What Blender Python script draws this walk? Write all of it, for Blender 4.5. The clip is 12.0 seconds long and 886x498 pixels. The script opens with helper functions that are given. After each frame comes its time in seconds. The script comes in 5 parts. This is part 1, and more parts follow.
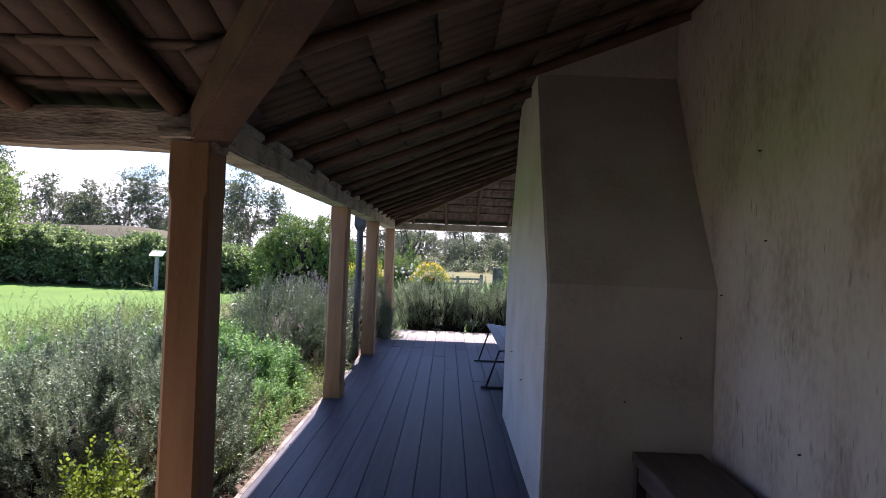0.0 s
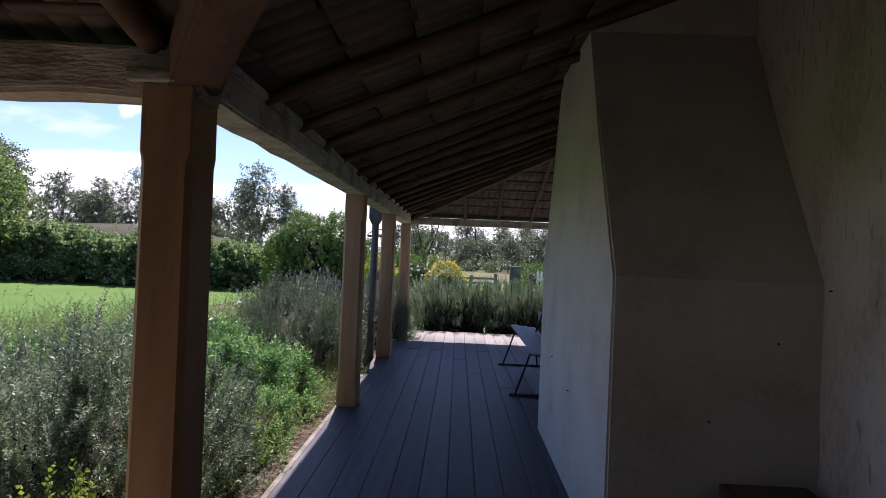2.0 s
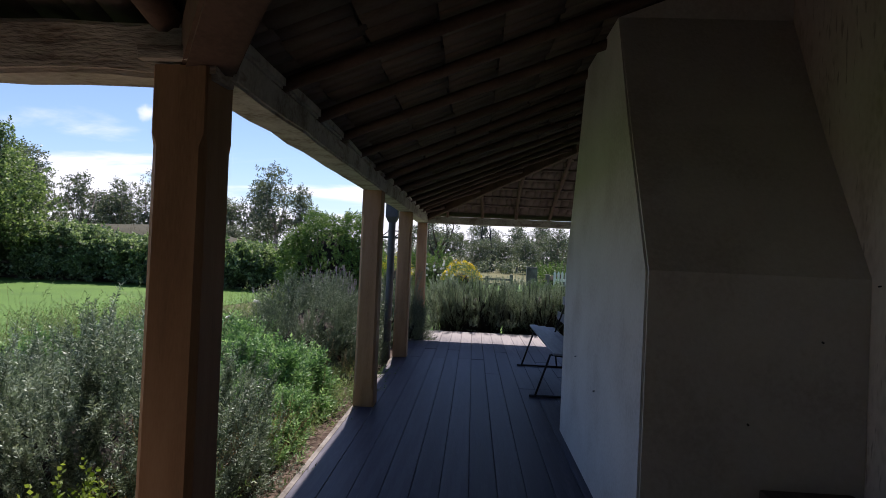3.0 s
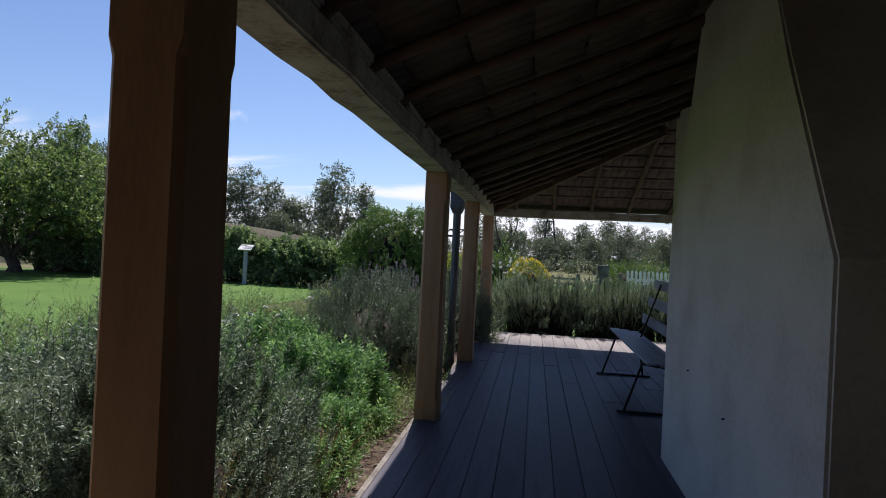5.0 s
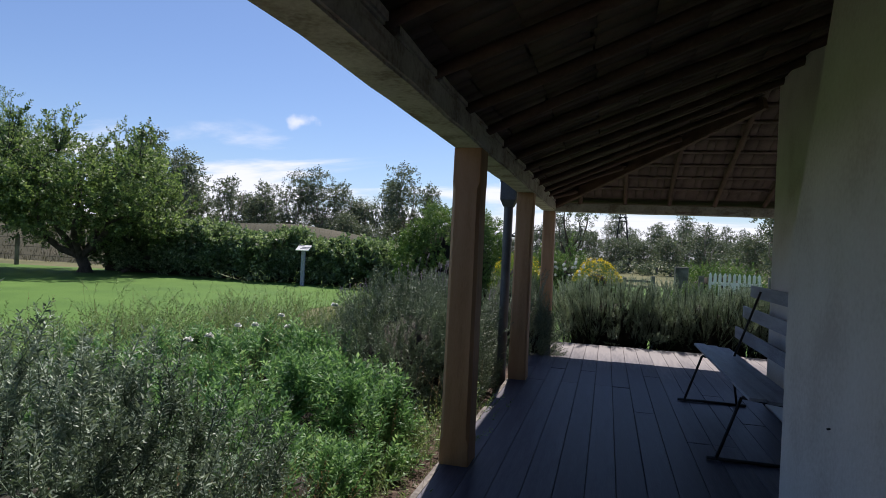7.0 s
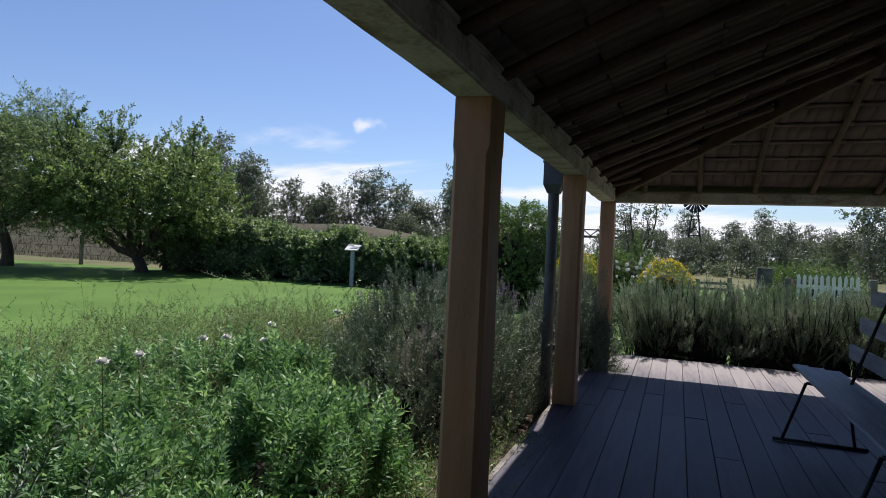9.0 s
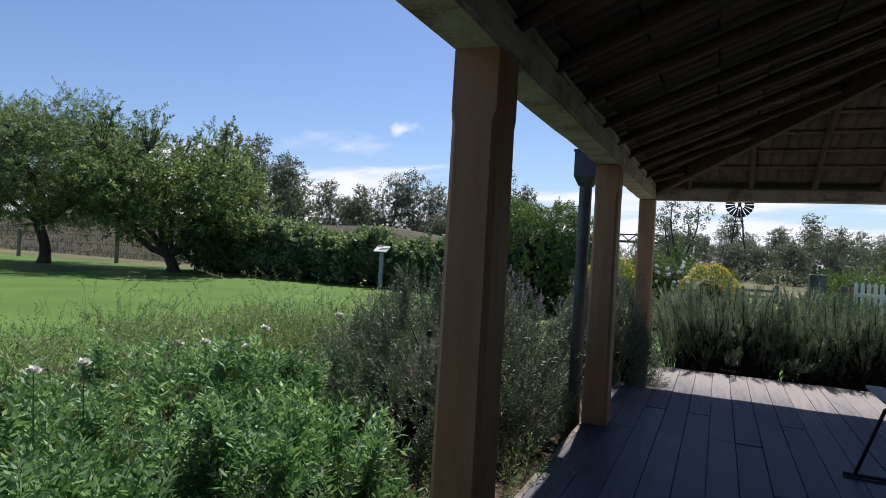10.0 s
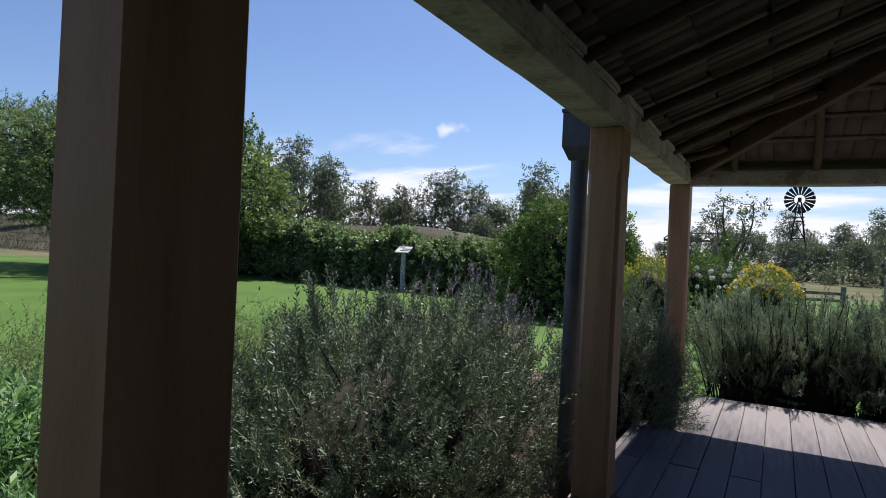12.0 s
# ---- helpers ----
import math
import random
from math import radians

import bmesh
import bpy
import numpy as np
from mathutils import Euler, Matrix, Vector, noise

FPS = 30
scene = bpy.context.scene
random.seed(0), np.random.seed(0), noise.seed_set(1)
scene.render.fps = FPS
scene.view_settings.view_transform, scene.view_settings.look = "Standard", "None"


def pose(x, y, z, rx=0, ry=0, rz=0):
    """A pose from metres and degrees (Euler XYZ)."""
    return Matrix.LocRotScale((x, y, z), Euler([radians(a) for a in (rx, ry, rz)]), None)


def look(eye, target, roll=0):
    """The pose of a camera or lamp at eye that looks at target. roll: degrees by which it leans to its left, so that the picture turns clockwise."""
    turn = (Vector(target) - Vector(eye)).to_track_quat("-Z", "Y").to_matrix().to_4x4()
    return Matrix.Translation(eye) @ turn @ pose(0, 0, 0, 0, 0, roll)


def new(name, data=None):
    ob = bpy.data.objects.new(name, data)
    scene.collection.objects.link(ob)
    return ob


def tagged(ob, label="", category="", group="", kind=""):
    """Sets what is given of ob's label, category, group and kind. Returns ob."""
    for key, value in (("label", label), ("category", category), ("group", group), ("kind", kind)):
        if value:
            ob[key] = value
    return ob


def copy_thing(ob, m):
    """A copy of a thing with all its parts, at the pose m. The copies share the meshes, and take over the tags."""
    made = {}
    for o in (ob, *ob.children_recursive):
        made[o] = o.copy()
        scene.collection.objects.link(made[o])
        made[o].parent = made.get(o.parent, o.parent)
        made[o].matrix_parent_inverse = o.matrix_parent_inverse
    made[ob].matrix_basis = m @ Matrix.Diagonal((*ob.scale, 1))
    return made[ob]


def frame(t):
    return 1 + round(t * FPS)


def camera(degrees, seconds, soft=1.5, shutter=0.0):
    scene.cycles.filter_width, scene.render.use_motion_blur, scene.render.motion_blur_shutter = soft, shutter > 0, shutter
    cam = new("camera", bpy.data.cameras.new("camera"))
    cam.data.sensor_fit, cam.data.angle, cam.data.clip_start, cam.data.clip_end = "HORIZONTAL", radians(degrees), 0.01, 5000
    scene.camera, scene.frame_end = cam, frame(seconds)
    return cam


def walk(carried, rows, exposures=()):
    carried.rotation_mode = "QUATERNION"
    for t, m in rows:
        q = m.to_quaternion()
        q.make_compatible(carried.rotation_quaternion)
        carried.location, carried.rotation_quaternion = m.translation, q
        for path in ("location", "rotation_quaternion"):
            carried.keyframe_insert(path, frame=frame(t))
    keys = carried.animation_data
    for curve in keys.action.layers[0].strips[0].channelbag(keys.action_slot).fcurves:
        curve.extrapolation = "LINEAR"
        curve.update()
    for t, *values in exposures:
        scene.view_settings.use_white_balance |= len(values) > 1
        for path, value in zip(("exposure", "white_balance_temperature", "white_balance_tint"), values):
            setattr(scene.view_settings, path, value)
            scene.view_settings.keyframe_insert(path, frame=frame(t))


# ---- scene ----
cam = camera(71.3, 12.0, soft=0.9)
PATH = [
    (0, (0.147, 0.693, 1.53), (0.13, 2.693, 1.546), 2.3),
    (0.5, (0.079, 0.924, 1.504), (0.046, 2.924, 1.523), 2.5),
    (1, (0.035, 1.088, 1.522), (-0.007, 3.088, 1.536), 2.3),
    (1.5, (-0.027, 1.278, 1.469), (-0.067, 3.278, 1.486), 2.5),
    (2, (-0.006, 1.339, 1.456), (-0.057, 3.339, 1.471), 2.4),
    (2.5, (-0.034, 1.365, 1.434), (-0.099, 3.363, 1.452), 2.3),
    (3, (-0.049, 1.464, 1.414), (-0.147, 3.461, 1.432), 2.5),
    (3.5, (-0.104, 1.644, 1.422), (-0.256, 3.638, 1.432), 2.5),
    (5.5, (-0.192, 2.503, 1.327), (-0.525, 4.475, 1.334), 2.8),
    (6, (-0.159, 2.853, 1.323), (-0.537, 4.817, 1.33), 2.8),
    (6.5, (-0.132, 3.102, 1.338), (-0.588, 5.049, 1.341), 2.8),
    (7, (-0.127, 3.319, 1.341), (-0.641, 5.251, 1.34), 2.7),
    (8.8, (-0.084, 4.314, 1.332), (-0.757, 6.197, 1.321), 2.6),
    (9, (-0.124, 4.486, 1.31), (-0.835, 6.355, 1.302), 2.6),
    (9.5, (-0.196, 4.757, 1.294), (-0.971, 6.601, 1.287), 2.9),
    (10, (-0.184, 5.061, 1.27), (-1.002, 6.886, 1.268), 3.2),
    (10.5, (-0.158, 5.428, 1.302), (-1.031, 7.228, 1.295), 3.0),
    (11, (-0.172, 5.784, 1.305), (-1.105, 7.552, 1.296), 2.9),
    (11.5, (-0.188, 6.164, 1.33), (-1.15, 7.918, 1.318), 2.9),
    (12, (-0.164, 6.56, 1.303), (-1.118, 8.318, 1.294), 2.8),
]
EXPOSURES = ((0.0, 1.76, 6500, 29), (1.0, 1.48, 6500, 28), (2.0, 1.06, 6500, 25), (3.0, 0.70, 6500, 21), (4.0, 0.50, 6500, 19), (6.0, 0.42, 6500, 17), (12.0, 0.42, 6500, 16.5))
walk(cam, [(t, look(eye, target, roll)) for t, eye, target, roll in PATH], EXPOSURES)

# ---- world and sun ----
SUN_ELEV, SUN_AZ = radians(57), radians(-5)      # azimuth measured from +y towards +x
sun_from = Vector((math.sin(SUN_AZ) * math.cos(SUN_ELEV), math.cos(SUN_AZ) * math.cos(SUN_ELEV), math.sin(SUN_ELEV)))
sun_data = bpy.data.lights.new("sun", "SUN")
sun_data.energy, sun_data.angle, sun_data.color = 5.0, radians(0.6), (1.0, 0.95, 0.87)
sun = new("sun", sun_data)
sun.matrix_world = look(sun_from * 50, (0, 0, 0))


def build_world():
    world = bpy.data.worlds.new("world")
    scene.world = world
    world.use_nodes = True
    nt = world.node_tree
    nt.nodes.clear()
    N, L = nt.nodes.new, nt.links.new
    sky = N("ShaderNodeTexSky")
    sky.sky_type, sky.sun_disc = "NISHITA", False
    sky.sun_elevation, sky.sun_rotation = SUN_ELEV, SUN_AZ
    sky.air_density, sky.dust_density, sky.ozone_density = 1.0, 0.5, 2.0
    geo = N("ShaderNodeTexCoord")
    sep = N("ShaderNodeSeparateXYZ")
    L(geo.outputs["Generated"], sep.inputs[0])
    # thin streaky cloud, thicker towards the horizon
    lift = N("ShaderNodeMath"); lift.operation = "ADD"; lift.inputs[1].default_value = 0.12
    L(sep.outputs["Z"], lift.inputs[0])
    inv = N("ShaderNodeMath"); inv.operation = "DIVIDE"; inv.inputs[0].default_value = 1.0
    L(lift.outputs[0], inv.inputs[1])
    flat = N("ShaderNodeVectorMath"); flat.operation = "SCALE"
    L(geo.outputs["Generated"], flat.inputs[0]); L(inv.outputs[0], flat.inputs["Scale"])
    mp = N("ShaderNodeMapping"); mp.inputs["Scale"].default_value = (0.75, 1.5, 1.0); mp.inputs["Rotation"].default_value = (0, 0, 0.5)
    mp.inputs["Location"].default_value = (4.1, 2.9, 0)
    L(flat.outputs[0], mp.inputs[0])
    nz = N("ShaderNodeTexNoise"); nz.inputs["Scale"].default_value = 0.9; nz.inputs["Detail"].default_value = 7; nz.inputs["Roughness"].default_value = 0.55
    nz.inputs["Distortion"].default_value = 0.4
    L(mp.outputs[0], nz.inputs["Vector"])
    hz = N("ShaderNodeMapRange"); hz.inputs["From Min"].default_value = 0.0; hz.inputs["From Max"].default_value = 0.21
    hz.inputs["To Min"].default_value = 0.33; hz.inputs["To Max"].default_value = -0.15
    L(sep.outputs["Z"], hz.inputs["Value"])
    add = N("ShaderNodeMath"); add.operation = "ADD"
    L(nz.outputs["Fac"], add.inputs[0]); L(hz.outputs[0], add.inputs[1])
    ramp = N("ShaderNodeMapRange"); ramp.interpolation_type = "SMOOTHSTEP"
    ramp.inputs["From Min"].default_value = 0.53; ramp.inputs["From Max"].default_value = 0.74; ramp.inputs["To Max"].default_value = 0.92
    L(add.outputs[0], ramp.inputs["Value"])
    # one small cloud high over the trees
    away = N("ShaderNodeVectorMath"); away.operation = "SUBTRACT"; away.inputs[1].default_value = (-0.4677, 0.8640, 0.1864)
    L(geo.outputs["Generated"], away.inputs[0])
    oval = N("ShaderNodeVectorMath"); oval.operation = "MULTIPLY"; oval.inputs[1].default_value = (1.0, 1.0, 1.9)
    L(away.outputs[0], oval.inputs[0])
    wisp = N("ShaderNodeTexNoise"); wisp.inputs["Scale"].default_value = 38; wisp.inputs["Detail"].default_value = 4
    L(geo.outputs["Generated"], wisp.inputs["Vector"])
    far = N("ShaderNodeVectorMath"); far.operation = "LENGTH"
    L(oval.outputs[0], far.inputs[0])
    ragged = N("ShaderNodeMath"); ragged.operation = "MULTIPLY_ADD"; ragged.inputs[1].default_value = 0.06
    L(wisp.outputs["Fac"], ragged.inputs[0]); L(far.outputs["Value"], ragged.inputs[2])
    puff = N("ShaderNodeMapRange"); puff.interpolation_type = "SMOOTHSTEP"
    puff.inputs["From Min"].default_value = 0.058; puff.inputs["From Max"].default_value = 0.028; puff.inputs["To Max"].default_value = 0.8
    L(ragged.outputs[0], puff.inputs["Value"])
    cover = N("ShaderNodeMath"); cover.operation = "MAXIMUM"
    L(ramp.outputs[0], cover.inputs[0]); L(puff.outputs[0], cover.inputs[1])
    mix = N("ShaderNodeMix"); mix.data_type = "RGBA"
    tint = N("ShaderNodeMix"); tint.data_type = "RGBA"; tint.blend_type = "MULTIPLY"; tint.inputs["Factor"].default_value = 1.0
    tint.inputs["B"].default_value = (0.84, 0.97, 1.16, 1)
    L(sky.outputs[0], tint.inputs["A"])
    L(cover.outputs[0], mix.inputs["Factor"]); L(tint.outputs["Result"], mix.inputs["A"]); mix.inputs["B"].default_value = (9.5, 9.9, 10.6, 1)
    bg = N("ShaderNodeBackground"); bg.inputs["Strength"].default_value = 0.077
    L(mix.outputs["Result"], bg.inputs["Color"])
    out = N("ShaderNodeOutputWorld")
    L(bg.outputs[0], out.inputs[0])


build_world()


# ---- materials ----
def material(name, colors, scale=6.0, fine=60.0, rough=0.8, bump=0.15, spec=0.3, stretch=(1, 1, 1), metal=0.0, island=0.0, objrand=0.0, bump_dist=0.01, detail=5.0, scuff=None):
    """A surface of three colours mixed by broad noise, with fine grain, relief and random shifts."""
    m = bpy.data.materials.new(name)
    m.use_nodes = True
    nt = m.node_tree
    N, L = nt.nodes.new, nt.links.new
    b = nt.nodes["Principled BSDF"]
    b.inputs["Metallic"].default_value, b.inputs["Specular IOR Level"].default_value = metal, spec
    co = N("ShaderNodeTexCoord")
    mp = N("ShaderNodeMapping"); mp.inputs["Scale"].default_value = stretch
    L(co.outputs["Object"], mp.inputs[0])
    n1 = N("ShaderNodeTexNoise"); n1.inputs["Scale"].default_value = scale; n1.inputs["Detail"].default_value = detail
    n2 = N("ShaderNodeTexNoise"); n2.inputs["Scale"].default_value = fine; n2.inputs["Detail"].default_value = 3
    L(mp.outputs[0], n1.inputs["Vector"]); L(mp.outputs[0], n2.inputs["Vector"])
    ad = N("ShaderNodeMath"); ad.operation = "MULTIPLY_ADD"; ad.inputs[1].default_value = 0.45
    sb = N("ShaderNodeMath"); sb.operation = "SUBTRACT"; sb.inputs[1].default_value = 0.22
    L(n2.outputs["Fac"], ad.inputs[0]); L(n1.outputs["Fac"], ad.inputs[2]); L(ad.outputs[0], sb.inputs[0])
    fac = sb.outputs[0]
    for amount, kind in ((island, "geo"), (objrand, "obj")):
        if amount:
            src = N("ShaderNodeNewGeometry").outputs["Random Per Island"] if kind == "geo" else N("ShaderNodeObjectInfo").outputs["Random"]
            k = N("ShaderNodeMath"); k.operation = "MULTIPLY_ADD"; k.inputs[1].default_value = amount; k.inputs[2].default_value = -amount / 2
            a = N("ShaderNodeMath"); a.operation = "ADD"
            L(src, k.inputs[0]); L(k.outputs[0], a.inputs[0]); L(fac, a.inputs[1])
            fac = a.outputs[0]
    r = N("ShaderNodeValToRGB")
    while len(r.color_ramp.elements) < len(colors):
        r.color_ramp.elements.new(0.5)
    for i, c in enumerate(colors):
        r.color_ramp.elements[i].position = 0.28 + 0.44 * i / max(1, len(colors) - 1)
        r.color_ramp.elements[i].color = (*c, 1)
    L(fac, r.inputs[0]); L(r.outputs[0], b.inputs["Base Color"])
    if scuff:
        ms = N("ShaderNodeMapping"); ms.inputs["Scale"].default_value = scuff[0]
        L(co.outputs["Object"], ms.inputs[0])
        ns = N("ShaderNodeTexNoise"); ns.inputs["Scale"].default_value = 1.0; ns.inputs["Detail"].default_value = 4
        L(ms.outputs[0], ns.inputs["Vector"])
        nb = N("ShaderNodeTexNoise"); nb.inputs["Scale"].default_value = 1.6
        L(co.outputs["Object"], nb.inputs["Vector"])
        sm = N("ShaderNodeMath"); sm.operation = "MULTIPLY_ADD"; sm.inputs[1].default_value = 0.35
        L(nb.outputs["Fac"], sm.inputs[0]); L(ns.outputs["Fac"], sm.inputs[2])
        rs = N("ShaderNodeMapRange"); rs.inputs["From Min"].default_value = 0.80; rs.inputs["From Max"].default_value = 0.88; rs.inputs["To Max"].default_value = 0.6
        L(sm.outputs[0], rs.inputs["Value"])
        mx = N("ShaderNodeMix"); mx.data_type = "RGBA"; mx.inputs["B"].default_value = (*scuff[1], 1)
        L(rs.outputs[0], mx.inputs["Factor"]); L(r.outputs[0], mx.inputs["A"]); L(mx.outputs["Result"], b.inputs["Base Color"])
    rr = N("ShaderNodeMapRange"); rr.inputs["To Min"].default_value, rr.inputs["To Max"].default_value = max(0.05, rough - 0.12), min(1, rough + 0.1)
    L(n1.outputs["Fac"], rr.inputs["Value"]); L(rr.outputs[0], b.inputs["Roughness"])
    bp = N("ShaderNodeBump"); bp.inputs["Strength"].default_value, bp.inputs["Distance"].default_value = bump, bump_dist
    L(ad.outputs[0], bp.inputs["Height"]); L(bp.outputs[0], b.inputs["Normal"])
    return m


def leaf_material(name, colors, translucent=0.35, rough=0.5, spec=0.3, scale=2.5):
    """Leaves: each leaf its own shade, light passing through."""
    m = bpy.data.materials.new(name)
    m.use_nodes = True
    nt = m.node_tree
    N, L = nt.nodes.new, nt.links.new
    b = nt.nodes["Principled BSDF"]
    b.inputs["Roughness"].default_value, b.inputs["Specular IOR Level"].default_value = rough, spec
    co = N("ShaderNodeTexCoord")
    n1 = N("ShaderNodeTexNoise"); n1.inputs["Scale"].default_value = scale; n1.inputs["Detail"].default_value = 3
    L(co.outputs["Object"], n1.inputs["Vector"])
    g = N("ShaderNodeNewGeometry")
    k = N("ShaderNodeMath"); k.operation = "MULTIPLY_ADD"; k.inputs[1].default_value = 0.5; k.inputs[2].default_value = -0.25
    a = N("ShaderNodeMath"); a.operation = "ADD"
    L(g.outputs["Random Per Island"], k.inputs[0]); L(k.outputs[0], a.inputs[0]); L(n1.outputs["Fac"], a.inputs[1])
    r = N("ShaderNodeValToRGB")
    while len(r.color_ramp.elements) < len(colors):
        r.color_ramp.elements.new(0.5)
    for i, c in enumerate(colors):
        r.color_ramp.elements[i].position = 0.25 + 0.5 * i / max(1, len(colors) - 1)
        r.color_ramp.elements[i].color = (*c, 1)
    L(a.outputs[0], r.inputs[0]); L(r.outputs[0], b.inputs["Base Color"])
    t = N("ShaderNodeBsdfTranslucent")
    br = N("ShaderNodeMix"); br.data_type = "RGBA"; br.blend_type = "MULTIPLY"; br.inputs["Factor"].default_value = 1.0
    br.inputs["B"].default_value = (1.15, 1.2, 0.75, 1)
    L(r.outputs[0], br.inputs["A"]); L(br.outputs["Result"], t.inputs["Color"])
    mx = N("ShaderNodeMixShader"); mx.inputs[0].default_value = translucent
    L(b.outputs[0], mx.inputs[1]); L(t.outputs[0], mx.inputs[2]); L(mx.outputs[0], nt.nodes["Material Output"].inputs[0])
    return m


M_limewash = material("limewash", ((0.55, 0.51, 0.47), (0.66, 0.63, 0.59), (0.72, 0.695, 0.66)), scale=2.2, fine=45, rough=0.9, bump=0.35, spec=0.15, bump_dist=0.012)
M_oldplaster = material("old_plaster", ((0.46, 0.39, 0.32), (0.68, 0.61, 0.54), (0.76, 0.70, 0.63)), scale=3.0, fine=38, rough=0.92, bump=0.5, spec=0.12, stretch=(1, 1, 0.45), bump_dist=0.012, scuff=((10, 42, 7), (0.24, 0.19, 0.15)))
M_post = material("ochre_paint", ((0.33, 0.185, 0.10), (0.43, 0.245, 0.135), (0.48, 0.29, 0.17)), scale=4, fine=70, rough=0.6, bump=0.2, stretch=(3, 3, 0.4), objrand=0.1, bump_dist=0.006)
M_beam = material("whitewashed_timber", ((0.30, 0.25, 0.20), (0.52, 0.48, 0.42), (0.64, 0.60, 0.54)), scale=5, fine=40, rough=0.88, bump=0.7, stretch=(1, 1, 1), bump_dist=0.015, scuff=((4, 4, 14), (0.20, 0.12, 0.08)))
M_hewn = material("hewn_whitewashed_timber", ((0.24, 0.17, 0.13), (0.50, 0.43, 0.37), (0.62, 0.56, 0.50)), scale=5, fine=40, rough=0.9, bump=0.8, stretch=(0.6, 1, 2.5), bump_dist=0.02, scuff=((3, 8, 15), (0.11, 0.065, 0.045)))
M_pole = material("red_brown_pole", ((0.085, 0.055, 0.042), (0.12, 0.076, 0.057), (0.165, 0.104, 0.078)), scale=5, fine=50, rough=0.75, bump=0.4, objrand=0.25)
M_shingle = material("dark_shingle", ((0.105, 0.077, 0.063), (0.135, 0.10, 0.083), (0.165, 0.124, 0.103)), scale=4, fine=50, rough=0.9, bump=0.4, island=0.2)
M_deck = material("painted_deck", ((0.026, 0.026, 0.042), (0.045, 0.044, 0.066), (0.088, 0.085, 0.108)), scale=4, fine=30, rough=0.5, bump=0.35, stretch=(5, 0.35, 1), objrand=0.28, spec=0.22, bump_dist=0.006)


def lighten_sunlit_end(m, start, end, tone):
    """Brightens the sunlit strip by colour: paler towards the open end of the deck, broken up as worn paint, board by
    board.
    """
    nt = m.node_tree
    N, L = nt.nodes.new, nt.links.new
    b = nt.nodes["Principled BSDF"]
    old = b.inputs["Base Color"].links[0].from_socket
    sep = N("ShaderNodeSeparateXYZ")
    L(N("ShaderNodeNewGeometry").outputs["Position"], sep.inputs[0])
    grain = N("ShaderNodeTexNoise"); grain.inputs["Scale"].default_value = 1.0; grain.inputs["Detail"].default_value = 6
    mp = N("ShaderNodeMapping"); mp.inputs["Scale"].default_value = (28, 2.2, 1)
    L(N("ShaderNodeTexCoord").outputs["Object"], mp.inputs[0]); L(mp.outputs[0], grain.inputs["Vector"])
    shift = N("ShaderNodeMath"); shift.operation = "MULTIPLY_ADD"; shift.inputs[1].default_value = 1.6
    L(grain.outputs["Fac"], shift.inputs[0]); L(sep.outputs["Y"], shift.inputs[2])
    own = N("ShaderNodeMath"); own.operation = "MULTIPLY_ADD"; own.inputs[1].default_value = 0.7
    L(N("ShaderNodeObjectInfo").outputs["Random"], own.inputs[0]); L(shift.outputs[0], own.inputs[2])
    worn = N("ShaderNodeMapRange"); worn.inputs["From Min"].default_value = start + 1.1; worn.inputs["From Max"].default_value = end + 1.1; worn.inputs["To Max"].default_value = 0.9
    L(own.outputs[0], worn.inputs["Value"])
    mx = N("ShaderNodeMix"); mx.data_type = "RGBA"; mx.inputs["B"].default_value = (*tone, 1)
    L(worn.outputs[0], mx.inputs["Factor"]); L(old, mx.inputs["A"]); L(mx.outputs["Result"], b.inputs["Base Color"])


# unseen wing floor, made pale to bounce sun onto post, beam and ceiling
M_wingdeck = material("pale_bounce_boards", ((0.19, 0.15, 0.11), (0.285, 0.23, 0.175), (0.37, 0.305, 0.24)), scale=4, fine=30, rough=0.8, bump=0.4, stretch=(5, 0.35, 1), objrand=0.3, spec=0.2, bump_dist=0.006)
# paler tone painted in roughly where the sun strip lies, to brighten it
lighten_sunlit_end(M_deck, 11.0, 12.3, (0.27, 0.25, 0.25))
M_mulch = material("mulch", ((0.03, 0.018, 0.012), (0.075, 0.048, 0.034), (0.17, 0.13, 0.10)), scale=18, fine=120, rough=0.95, bump=1.0, bump_dist=0.02)
M_lawn = material("mown_lawn", ((0.058, 0.125, 0.022), (0.075, 0.152, 0.028), (0.095, 0.178, 0.038)), scale=0.7, fine=40, rough=0.85, bump=0.8, spec=0.15, bump_dist=0.03)
M_dry = material("dry_pasture", ((0.07, 0.078, 0.036), (0.11, 0.115, 0.055), (0.155, 0.145, 0.08)), scale=0.25, fine=6, rough=0.95, bump=0.8, spec=0.1, bump_dist=0.06)
M_bank = material("dry_bank_grass", ((0.040, 0.042, 0.026), (0.062, 0.060, 0.039), (0.098, 0.088, 0.062)), scale=0.3, fine=8, rough=0.95, bump=0.8, spec=0.1, bump_dist=0.05)
M_bark = material("grey_bark", ((0.03, 0.024, 0.018), (0.065, 0.054, 0.043), (0.12, 0.10, 0.085)), scale=4, fine=30, rough=0.95, bump=0.8, stretch=(2, 2, 0.5))
M_gumbark = material("pale_gum_bark", ((0.12, 0.10, 0.08), (0.28, 0.24, 0.20), (0.42, 0.38, 0.33)), scale=2, fine=12, rough=0.9, bump=0.4, stretch=(2, 2, 0.4))
# near-black: real stems, and the solid cores that paint the shade inside bushes
M_twigshade = material("twigs_and_core_shade", ((0.010, 0.009, 0.007), (0.021, 0.018, 0.013), (0.043, 0.036, 0.026)), scale=12, fine=60, rough=0.95, bump=0.8)
